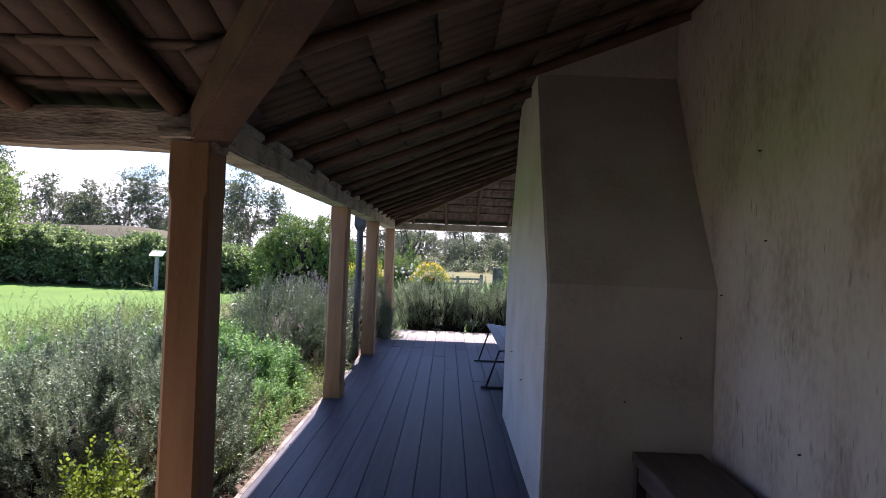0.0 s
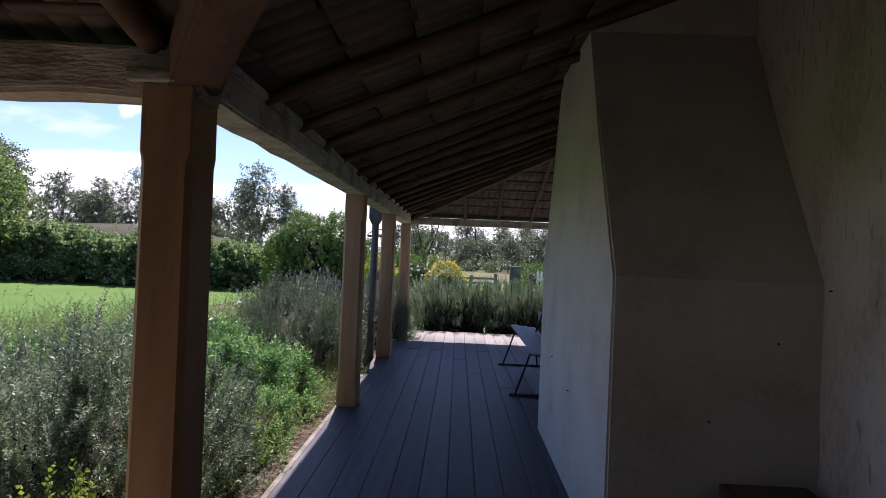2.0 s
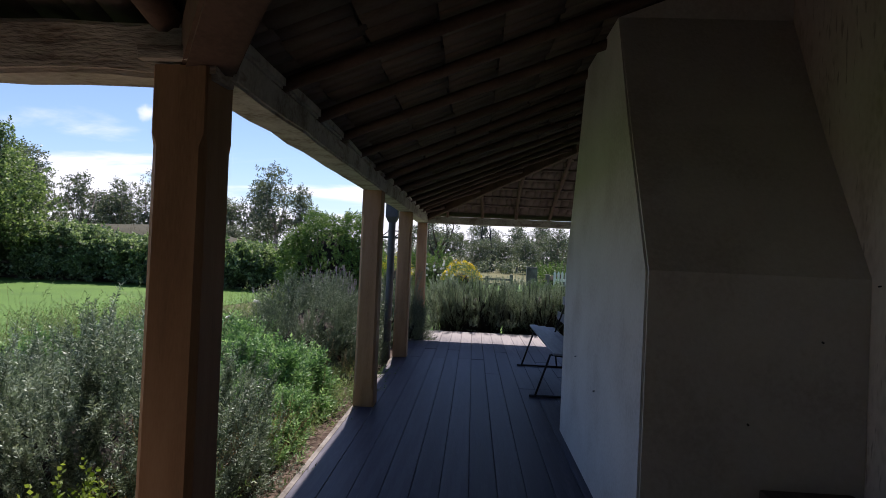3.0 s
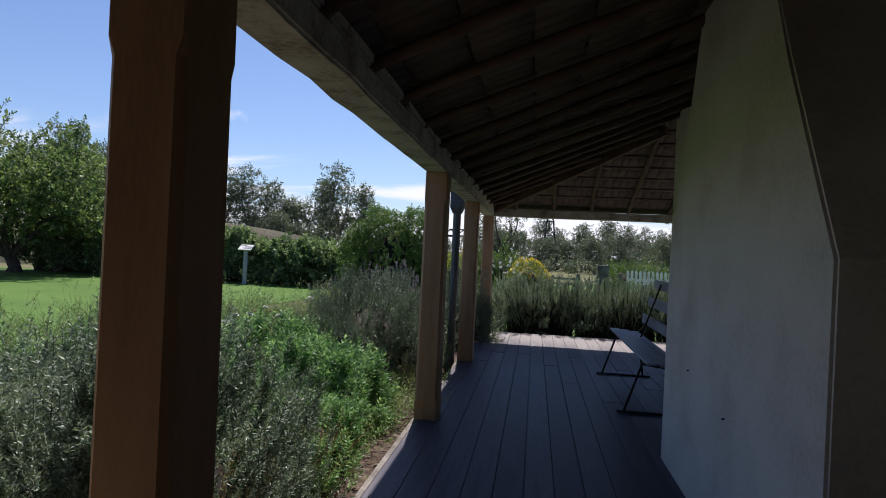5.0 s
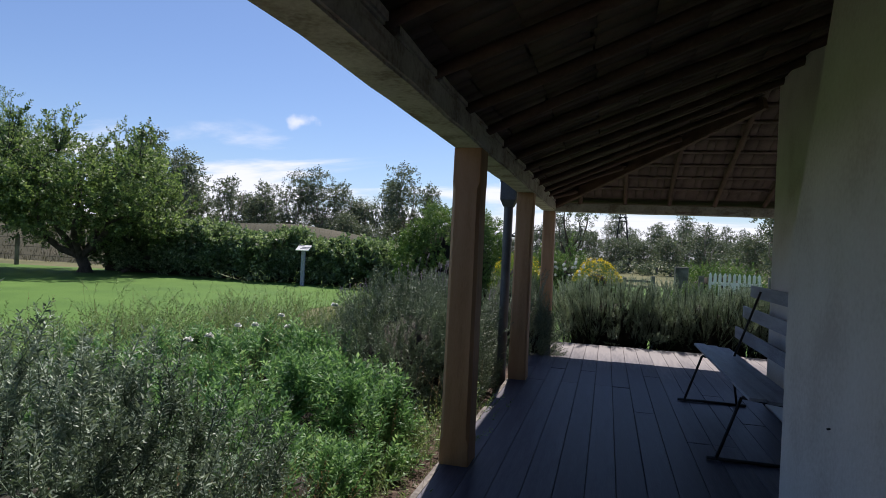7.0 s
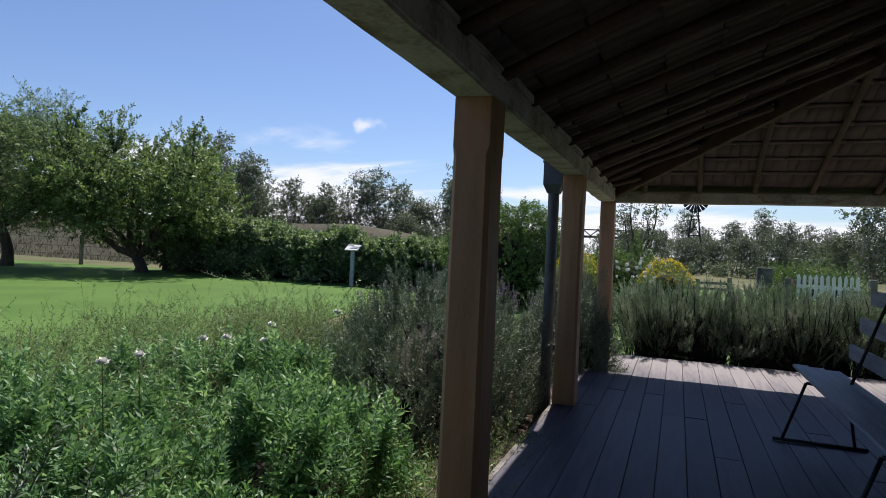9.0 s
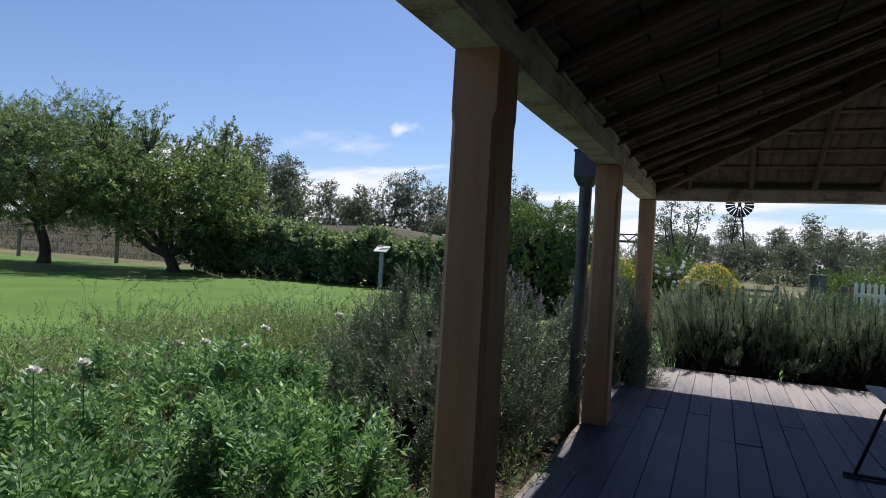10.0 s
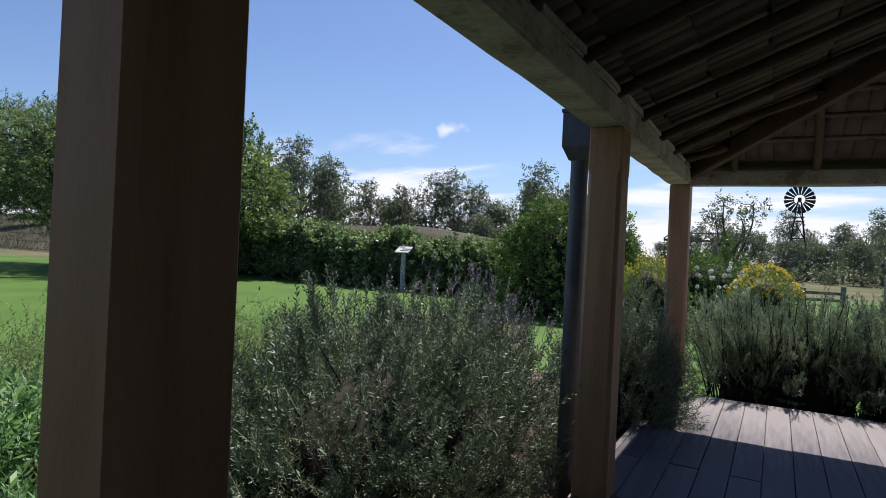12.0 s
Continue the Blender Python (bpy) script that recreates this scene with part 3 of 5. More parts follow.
        x -= 0.66; k += 1
    x = -0.55
    while x < 4.5:
        y1 = max(9.9, 11.66 - x)
        V, F = pole((x, 12.82, roof_c(x, 12.82) - drop), (x, y1, roof_c(x, y1) - drop), 0.028, 0.032, k)
        quads("rafter", V, F, M_pole, roof, smooth=True)
        x += 0.62; k += 1
    # whitewashed packing between the rafter feet, on the beam
    y = 4.15 - 0.62
    while y < 12.3:
        hh = 0.055 + 0.03 * noise.noise(Vector((y * 3.1, 2, 0)))
        bm = beam_between((-0.93, y + 0.05, BEAM_Z[1] + hh / 2 + 0.004), (-0.93, y + 0.57, BEAM_Z[1] + hh / 2 + 0.004 + 0.012 * noise.noise(Vector((y, 5, 1)))), 0.07, hh, 0.012, 0.01, 3)
        part("packing", bm, M_beam, roof)
        y += 0.62
    # valley and hip timbers
    a, b = (-0.94, 3.43), (1.05, 0.36)
    part("valley_rafter", beam_between((*a, roof_a(*a) - 0.12), (*b, roof_a(*b) - 0.12), 0.17, 0.16, 0.012, 0.012, 10), M_pole, roof, "broad red-brown valley timber")
    a, b = (-0.95, 12.66), (1.38, 10.33)
    part("hip_rafter", beam_between((*a, roof_a(*a) - 0.09), (*b, roof_a(*b) - 0.09), 0.08, 0.13, 0.01, 0.008, 8), M_pole, roof)


build_roof()


def build_posts():
    for i, (y0, y1) in enumerate(PY):
        bm = bmesh.new()
        c = 0.02
        zs = ((0.0, 0.0), (0.14, 0.0), (0.17, c), (1.72, c), (1.76, 0.0), (BEAM_Z[0], 0.0))
        rings = []
        for z, ch in zs:
            ch = max(ch, 0.006)
            sx = 0.006 * noise.noise(Vector((z * 1.3, i * 4.0, 0)))
            flare = 0.006 * (1 - z / 2)
            x0, x1, q0, q1 = PX0 + sx - flare, PX1 + sx + flare, y0 + sx - flare, y1 + sx + flare
            rings.append([bm.verts.new((x, y, z)) for x, y in ((x0 + ch, q0), (x1 - ch, q0), (x1, q0 + ch), (x1, q1 - ch), (x1 - ch, q1), (x0 + ch, q1), (x0, q1 - ch), (x0, q0 + ch))])
        for a, b in zip(rings, rings[1:]):
            for k in range(8):
                bm.faces.new((a[k], a[(k + 1) % 8], b[(k + 1) % 8], b[k]))
        bm.faces.new(rings[0][::-1]); bm.faces.new(rings[-1])
        tagged(part("veranda_post", bm, M_post), "square ochre-painted timber veranda post with chamfered edges", "post", "veranda posts")
    z = (BEAM_Z[0] + BEAM_Z[1]) / 2
    h = BEAM_Z[1] - BEAM_Z[0]
    xm = (PX0 + PX1) / 2
    side = part("veranda_beam", beam_between((xm, 3.59, z + 0.002), (xm, 12.585, z + 0.002), 0.19, h, 0.012, 0.010, 30), M_beam)
    tagged(side, "rough-hewn whitewashed timber beam over the posts", "beam")
    ym = sum(PY[0]) / 2
    wing = part("veranda_beam", beam_between((PX1 + 0.02, ym, z - 0.006), (-9.0, ym, z - 0.006), 0.18, h + 0.045, 0.016, 0.022, 44), M_hewn)
    part("packing_block", box(-1.125, -0.955, 3.335, 3.37, 1.985, 2.03, 0.006), M_hewn, wing)
    tagged(wing, "weathered hewn whitewashed beam with adze scars", "beam")
    ye = sum(PY[3]) / 2
    end = part("veranda_beam", beam_between((PX0, ye, z + 0.002), (7.5, ye, z + 0.002), 0.17, h, 0.01, 0.006, 30), M_beam)
    tagged(end, "whitewashed beam across the veranda end", "beam")
    far = copy_thing(bpy.data.objects["veranda_post"], pose(4.6, PY[3][0] - PY[0][0], 0))
    far2 = copy_thing(bpy.data.objects["veranda_post"], pose(-3.6, 0, 0))
    far3 = copy_thing(bpy.data.objects["veranda_post"], pose(-7.2, 0, 0))


build_posts()


def build_downpipe():
    d = thing("downpipe", (-1.2, 10.08, GROUND), "grey painted metal downpipe with a square rainhead", "downpipe")
    V, F = tube_arrays([(0, 0, 0.02), (0, 0, 0.3), (0, 0, 1.0), (0, 0, 2.02)], [0.05] * 4, 14)
    quads("pipe", V, F, M_pipe, d, smooth=True)
    bm = bmesh.new()
    rings = [[bm.verts.new((x * r, y * r, z)) for x, y in ((-1, -1), (1, -1), (1, 1), (-1, 1))] for r, z in ((0.052, 1.985), (0.085, 2.06), (0.085, 2.25), (0.092, 2.255), (0.092, 2.275), (0.078, 2.275), (0.078, 2.10))]
    for a, b in zip(rings, rings[1:]):
        for k in range(4):
            bm.faces.new((a[k], a[(k + 1) % 4], b[(k + 1) % 4], b[k]))
    bm.faces.new(rings[0][::-1]); bm.faces.new(rings[-1])
    part("rainhead", bm, M_pipe, d)
    for z in (0.5, 1.6):
        V, F = tube_arrays([(0, 0, z), (0, 0, z + 0.03)], [0.055] * 2, 14)
        quads("bracket", V, F, M_pipe, d)


build_downpipe()


def build_bench():
    b = thing("garden_bench", (0.585, 7.84, 0), "slatted grey garden bench on thin dark iron legs", "bench")
    # local x towards the wall, y along the bench
    for y in (0.0, 1.78):
        leg = bmesh.new()
        for a, c, r in (((0.0, y, 0.012), (0.60, y, 0.012), 0.012), ((0.06, y, 0.012), (0.20, y, 0.44), 0.011), ((0.52, y, 0.012), (0.46, y, 0.42), 0.011),
                        ((0.20, y, 0.44), (0.47, y, 0.41), 0.011), ((0.46, y, 0.40), (0.68, y, 1.08), 0.011)):
            V, F = tube_arrays([a, tuple((p + q) / 2 for p, q in zip(a, c)), c], [r] * 3, 8)
            vs = [leg.verts.new(v) for v in V]
            for f in F:
                leg.faces.new([vs[i] for i in f])
            leg.faces.new(vs[:8][::-1]); leg.faces.new(vs[-8:])
        bmesh.ops.recalc_face_normals(leg, faces=leg.faces[:])
        part("leg_frame", leg, M_iron, b, "thin dark iron leg frame", smooth=True)
    for i in range(3):
        x, z = 0.20 + i * 0.115, 0.465 - i * 0.012
        bm = box(x, x + 0.105, -0.22, 2.36, z, z + 0.022, 0.004)
        part("seat_slat", bm, M_slat, b)
    for z0 in (0.58, 0.79, 1.0):
        x = 0.52 + (z0 - 0.4) * 0.30
        bm = beam_between((x + 0.01, -0.22, z0 + 0.06), (x + 0.01, 2.30, z0 + 0.06), 0.02, 0.115, 0.004)
        part("back_slat", bm, M_slat, b)


build_bench()


def build_wall_bench():
    b = thing("wall_bench", (1.24, 4.24, 0), "low dark-stained plank bench against the wall", "bench")
    part("seat", box(0, 0.40, -1.5, 0, 0.39, 0.45, 0.012), M_darkwood, b)
    for y0 in (-1.45, -0.07):
        for x0 in (0.01, 0.33):
            part("leg", box(x0, x0 + 0.06, y0, y0 + 0.06, 0, 0.388, 0.005), M_darkwood, b)
    part("apron", box(0.02, 0.045, -1.38, -0.075, 0.30, 0.388, 0.004), M_darkwood, b)


build_wall_bench()


def nail(at, way):
    x, y, z = at
    n = part("nail", beam_between(at, (x + way[0] * 0.014, y + way[1] * 0.014, z - 0.003), 0.007, 0.007, 0.001), M_iron)
    tagged(n, "small rusty nail stuck in the plaster wall", "nail", "nails in the walls")


NAILS = (((1.51, 4.282, 1.10), (0, -1)), ((1.20, 4.282, 0.72), (0, -1)), ((WALL_X + 0.002, 4.22, 1.36), (-1, 0)), ((WALL_X + 0.002, 3.75, 1.66), (-1, 0)),
         ((WALL_X + 0.002, 3.84, 2.12), (-1, 0)), ((WALL_X + 0.002, 3.40, 0.72), (-1, 0)), ((0.732, 5.3, 0.62), (-1, 0)), ((0.732, 6.0, 0.72), (-1, 0)))
for at, way in NAILS:
    nail(at, way)


# ---- plants ----
def plant(name, at, label, category, group=""):
    return thing(name, at, label, category, group)


def bough_bush(name, at, rx, ry, h, boughs, per, label, category, leaf, seed, protos, size=1.0, reach=0.42, girth=0.13, upright=0.6, core=0.58, fill=0.55, flowers=None, flower_mat=None, group="", low=0.0, square=0.85, splay=0.75, lumps=0.26):
    """A dense bush: boughs that end on an uneven mound, each a brush of leafy shoots, with dark gaps between them."""
    rng = np.random.default_rng(seed)
    e = plant(name, at, label, category, group)
    # solid dark blob standing in for the shade deep in the bush
    part("shade_core", blob(rx * core, ry * core, h * core, 0.25, seed), M_twigshade, e, smooth=True)
    T, U = mound_points(rng, boughs, rx, ry, h, 0.9, lumps, seed, low, square)
    W = U * (1 - upright) + np.array([0, 0, upright]) + rng.normal(size=T.shape) * 0.12
    W /= np.linalg.norm(W, axis=1)[:, None]
    long = rng.uniform(0.75, 1.15, boughs)
    k = np.repeat(np.arange(boughs), per)
    n = len(k)
    f = rng.uniform(0, 1, n) ** 0.75
    R = np.cross(W[k], rng.normal(size=(n, 3)))
    R /= np.linalg.norm(R, axis=1)[:, None] + 1e-9
    P = T[k] - W[k] * (reach * long[k] * (1 - f))[:, None] + R * (girth * long[k] * (1.12 - f) * np.sqrt(rng.uniform(0, 1, n)))[:, None]
    D = W[k] + R * (splay * (1.2 - f))[:, None] + rng.normal(size=P.shape) * 0.2
    m = int(n * fill)
    Q, UQ = mound_points(rng, m, rx, ry, h, 0.66, 0.32, seed, low, square)
    P = np.concatenate([P, Q]); D = np.concatenate([D, UQ * (1 - upright) + np.array([0, 0, upright]) + rng.normal(size=Q.shape) * 0.2])
    V, F = scatter(protos, P - D * 0.10 * size, D, rng.uniform(0.7, 1.25, n + m) * size, rng)
    V[:, 2] = np.maximum(V[:, 2], 0.0)
    quads("foliage", V, F, leaf, e)
    items = []
    for i in range(0, boughs, 2):
        foot = np.array([T[i, 0] * 0.05, T[i, 1] * 0.05, 0.0])
        t = np.linspace(0, 1, 5)[:, None]
        items.append(tube_arrays(foot * (1 - t) + (T[i] - W[i] * 0.3) * t + np.array([0, 0, 0.05]) * np.sin(t * 3.1), np.linspace(0.010, 0.003, 5), 5))
    V, F = join_arrays(items)
    quads("stem_tangle", V, F, M_twigshade, e)
    if flowers:
        P, U = mound_points(rng, flowers, rx, ry, h, 0.95, 0.32, seed, square=square)
        keep = (P[:, 2] > h * 0.7) & (P[:, 1] > 0.1 * ry)
        P, U = P[keep], U[keep]
        D = U * 0.3 + np.array([0, 0, 0.9]) + rng.normal(size=P.shape) * 0.12
        V, F = scatter(SPIKES, P, D, rng.uniform(0.55, 0.95, len(P)), rng)
        tagged(quads("flower_spike", V, F, flower_mat, e, "pale purple flower spikes"), kind="stuff")
    return e


prng = np.random.default_rng(11)
ROSEMARY = [sprig(prng, 34, 0.15, 0.034, 0.0066, 1.5, 0.0026) for _ in range(6)]
LAVENDER = [sprig(prng, 26, 0.17, 0.036, 0.0066, 1.1, 0.0022) for _ in range(6)]
HEDGESPRIG = [sprig(prng, 26, 0.22, 0.038, 0.0085, 0.95, 0.003) for _ in range(6)]
SPIKES = []
for _ in range(3):
    st = tube_arrays([(0, 0, 0), (0.004, 0, 0.10), (0.0, 0.004, 0.18)], [0.0016] * 3, 3)
    n = 22
    base = np.stack([prng.normal(0, 0.003, n), prng.normal(0, 0.003, n), prng.uniform(0.11, 0.19, n)], 1)
    way = prng.normal(size=(n, 3)); way[:, 2] = np.abs(way[:, 2]); way /= np.linalg.norm(way, axis=1)[:, None]
    sd = np.cross(way, prng.normal(size=(n, 3))); sd /= np.linalg.norm(sd, axis=1)[:, None]
    SPIKES.append(join_arrays([st, leaf_quads(base, way, sd, np.full(n, 0.016), np.full(n, 0.008))]))
LIMELEAF = [sprig(prng, 14, 0.24, 0.05, 0.022, 1.4, 0.0028) for _ in range(4)]
BROAD = [sprig(prng, 19, 0.19, 0.066, 0.0135, 1.45, 0.0026) for _ in range(5)]
WEED = [sprig(prng, 15, 0.32, 0.058, 0.0115, 1.15, 0.002) for _ in range(6)]
STALK = [sprig(prng, 14, 0.55, 0.022, 0.007, 0.7, 0.0018, bare=0.55) for _ in range(4)]
HEDGELEAF = [sprig(prng, 12, 0.34, 0.13, 0.075, 1.5, 0.005) for _ in range(5)]
TREELEAF = [sprig(prng, 12, 0.42, 0.15, 0.085, 1.5, 0.006) for _ in range(5)]
GUMLEAF = [(V[:24], F[:6]) for V, F in (sprig(prng, 6, 0.9, 0.50, 0.21, 1.9, 0.012) for _ in range(5))]
FEATHER = [sprig(prng, 16, 0.46, 0.13, 0.036, 1.3, 0.005) for _ in range(5)]
SHRUBLEAF = [sprig(prng, 11, 0.22, 0.10, 0.042, 1.5, 0.003) for _ in range(5)]
FINELEAF = [sprig(prng, 18, 0.30, 0.07, 0.024, 1.2, 0.003) for _ in range(5)]

bough_bush("rosemary_bush", (-2.15, 5.0, GROUND), 1.0, 1.08, 1.02, 110, 26, "dense grey-green rosemary bush beside the veranda posts", "bush", L_rosemary, 1, ROSEMARY, core=0.5, fill=0.8, lumps=0.2, group="rosemary bushes")
bough_bush("rosemary_bush", (-3.35, 4.7, GROUND), 0.9, 1.0, 0.90, 90, 23, "dense grey-green rosemary bush in the garden bed", "bush", L_rosemary, 2, ROSEMARY, core=0.5, fill=0.8, lumps=0.2, group="rosemary bushes")
bough_bush("leafy_perennial", (-1.66, 6.15, GROUND), 0.40, 0.62, 0.46, 44, 16, "bright green leafy clump by the deck edge", "plant", L_lime, 3, BROAD, size=0.8, reach=0.2, girth=0.1, core=0.6, group="leafy perennials")
bough_bush("lavender_bush", (-2.15, 9.7, GROUND), 0.98, 1.5, 1.12, 150, 24, "broad grey-green lavender bush with pale purple flowers", "bush", L_lavender, 4, LAVENDER, flowers=1500, flower_mat=L_purple, upright=0.5, core=0.64, fill=0.9, group="lavender bushes")
bough_bush("lavender_bush", (-1.30, 11.98, GROUND), 0.60, 0.58, 1.12, 64, 24, "dark silver lavender bush spilling over the deck edge", "bush", L_lavender, 5, LAVENDER, flowers=500, flower_mat=L_purple, upright=0.5, core=0.64, fill=0.9, group="lavender bushes")


def hedge_plant(at, w, d, h, n, label, seed):
    """One plant of a rosemary row: long plumes fanning up and out from the ground."""
    rng = np.random.default_rng(seed)
    e = plant("rosemary_hedge_bush", at, label, "hedge", "rosemary hedge")
    # dark filler for the shaded inside of the plant
    part("shade_core", blob(w * 0.75, d * 0.45, h * 0.66, 0.25, seed), M_twigshade, e, smooth=True)
    base = np.stack([rng.uniform(-w, w, n) * 0.9, rng.uniform(-0.4, 0.4, n) * d, np.zeros(n)], 1)
    fan = rng.uniform(-1, 1, n)
    lump = np.array([noise.noise(Vector((x * 2.6 + at[0], g * 1.2, 3))) for x, g in zip(base[:, 0], fan)])
    tip = np.stack([base[:, 0] * 1.18 + rng.normal(0, 0.14, n), base[:, 1] + fan * d * (1 + 0.5 * lump), h * (1.0 - 0.36 * fan ** 2 + 0.22 * lump + rng.uniform(-0.07, 0.07, n))], 1)
    low = rng.uniform(0, 1, n) < 0.25
    tip[low, 2] *= rng.uniform(0.4, 0.8, low.sum())
    per = 18
    k = np.repeat(np.arange(n), per)
    f = 0.22 + 0.78 * rng.uniform(0, 1, len(k)) ** 0.7
    W = tip - base
    W /= np.linalg.norm(W, axis=1)[:, None]
    R = np.cross(W[k], rng.normal(size=(len(k), 3)))
    R /= np.linalg.norm(R, axis=1)[:, None]
    P = base[k] + (tip - base)[k] * f[:, None] + np.array([0, 0, 0.05]) * np.sin(f * 3.1)[:, None] + R * (0.05 * (1.2 - f))[:, None]
    V, F = scatter(HEDGESPRIG, P - W[k] * 0.12, W[k] + R * (0.55 * (1.2 - f))[:, None] + rng.normal(size=P.shape) * 0.08, rng.uniform(0.65, 1.1, len(k)), rng)
    V[:, 2] = np.maximum(V[:, 2], 0.0)
    quads("foliage", V, F, L_hedgerow, e)
    t = np.array([0.0, 0.5, 0.95])
    V, F = join_arrays([tube_arrays(b + (p - b) * t[:, None] + np.array([0, 0, 0.05]) * np.sin(t * 3.1)[:, None], (0.008, 0.006, 0.003), 4) for b, p in zip(base, tip)])
    quads("stem_tangle", V, F, M_twigshade, e)


for i, x in enumerate((-0.05, 1.35, 2.75)):
    hedge_plant((x, 13.68, GROUND), 0.80, 0.64, 1.08, 190, "upright grey-green rosemary hedge plant past the deck", 10 + i)
for i, (x, y, rx, ry, h, nb) in enumerate(((-1.95, 7.25, 0.62, 0.62, 0.64, 44), (-2.65, 7.85, 0.72, 0.62, 0.74, 52), (-3.5, 8.15, 0.78, 0.75, 0.64, 52), (-3.1, 6.75, 0.72, 0.66, 0.66, 46), (-2.3, 6.5, 0.5, 0.5, 0.56, 30), (-4.2, 7.3, 0.6, 0.6, 0.52, 34))):
    bough_bush("leafy_perennial", (x, y, GROUND), rx, ry, h, nb, 20, "bright green leafy perennial clump in the bed", "plant", L_lime, 20 + i, BROAD, reach=0.2, girth=0.12, upright=0.55, core=0.55, splay=0.9, fill=0.5, group="leafy perennials")
bough_bush("lime_shrub", (-1.55, 3.78, GROUND), 0.20, 0.16, 0.70, 14, 5, "small lime-green leafy shrub by the post", "shrub", L_yellow, 29, LIMELEAF, size=0.8, reach=0.3, girth=0.08, core=0.3)


def wild_patch(at, rx, ry, h, n, ns, seed, label):
    """Tussocks of feathery weeds, some of them tall, with dry stalks here and there."""
    rng = np.random.default_rng(seed)
    e = tagged(plant("wild_flowerbed", at, label, "plants"), kind="stuff")
    per = 22
    c = n // per
    r = np.sqrt(rng.uniform(0, 1, c)); a = rng.uniform(0, 6.283, c)
    C = np.stack([np.cos(a) * r * rx, np.sin(a) * r * ry, np.zeros(c)], 1)
    tall = h * rng.uniform(0.35, 0.9, c) * np.where(rng.uniform(0, 1, c) < 0.12, 1.45, 1.0)
    k = np.repeat(np.arange(c), per)
    out = rng.normal(size=(len(k), 3)) * np.array([1, 1, 0])
    f = rng.uniform(0.05, 1, len(k)) ** 0.8
    P = C[k] + out * (0.05 + 0.09 * f)[:, None] + np.array([0, 0, 1.0]) * ((tall[k] - 0.12).clip(0.03) * f)[:, None]
    D = np.array([0, 0, 0.8]) + out * 0.5 + rng.normal(size=P.shape) * 0.2
    V, F = scatter(WEED, P, D, rng.uniform(0.4, 0.85, len(k)), rng)
    V[:, 2] = np.maximum(V[:, 2], 0.0)
    quads("foliage", V, F, L_weed, e)
    j = rng.integers(0, c, ns)
    P = C[j] + rng.normal(size=(ns, 3)) * np.array([0.1, 0.1, 0]) + np.array([0, 0, 1.0]) * (tall[j] * rng.uniform(0.1, 0.6, ns))[:, None]
    V, F = scatter(STALK, P, np.array([0, 0, 1.0]) + rng.normal(size=P.shape) * 0.35, rng.uniform(0.6, 1.0, ns), rng)
    V[:, 2] = np.maximum(V[:, 2], 0.0)
    tagged(quads("seed_stalk", V, F, L_straw, e), kind="stuff")
    return e


wild_patch((-4.6, 8.6, GROUND), 1.7, 3.2, 0.85, 4400, 260, 31, "tangled wild green flowerbed with dry seed stalks")
wild_patch((-3.7, 10.9, GROUND), 1.4, 1.9, 0.85, 2000, 200, 32, "tangled wild green flowerbed with dry seed stalks")
wild_patch((-5.2, 5.6, GROUND), 1.5, 1.7, 0.75, 1800, 120, 33, "tangled wild green flowerbed with dry seed stalks")
wild_patch((-2.95, 8.95, GROUND), 0.65, 0.75, 0.98, 800, 60, 35, "tall pale green weeds in front of the lavender")
wild_patch((-2.75, 7.1, GROUND), 1.2, 0.9, 0.78, 560, 150, 38, "wild weeds and dry stalks growing through the perennials")
wild_patch((-1.42, 6.9, GROUND), 0.28, 0.8, 0.36, 240, 20, 36, "low green weeds spilling towards the deck edge")
wild_patch((-1.40, 5.1, GROUND), 0.24, 0.9, 0.40, 66, 240, 37, "dry brown stalks under the rosemary")
wild_patch((-1.42, 8.1, GROUND), 0.28, 0.9, 0.30, 260, 20, 34, "low weeds along the deck edge")


def flower(name, at, r, label, seed, mat, parent_stem=True):
    rng = np.random.default_rng(seed)
    e = thing(name, (at[0], at[1], GROUND), label, "flower", "white garden flowers")
    h = at[2] - GROUND
    V, F = tube_arrays([(0, 0, 0), (0.02, 0.01, h * 0.5), (0, 0, h)], [0.004, 0.003, 0.0025], 5)
    quads("stem", V, F, L_weed, e)
    n = 14
    a = np.arange(n) * 2.4
    el = np.linspace(0.15, 1.2, n)
    way = np.stack([np.cos(a) * np.cos(el), np.sin(a) * np.cos(el), np.sin(el)], 1)
    side = np.stack([-np.sin(a), np.cos(a), np.zeros(n)], 1)
    base = np.repeat(np.array([[0, 0, h]]), n, 0)
    V, F = leaf_quads(base, way, side, r * rng.uniform(0.85, 1.1, n), np.full(n, r * 1.5))
    V[:, 2] += rng.normal(0, r * 0.06, len(V))
    quads("blossom", V, F, mat, e)
    return e


for i, (x, y, z) in enumerate(((-2.63, 8.79, 0.74), (-2.62, 6.63, 0.69), (-2.62, 6.84, 0.69), (-2.91, 7.61, 0.65), (-2.83, 7.73, 0.65), (-2.56, 7.77, 0.65), (-2.99, 8.43, 0.65))):
    flower("white_rose", (x, y, z), 0.036 if i else 0.045, "single white rose on a thin stem", 40 + i, L_white)

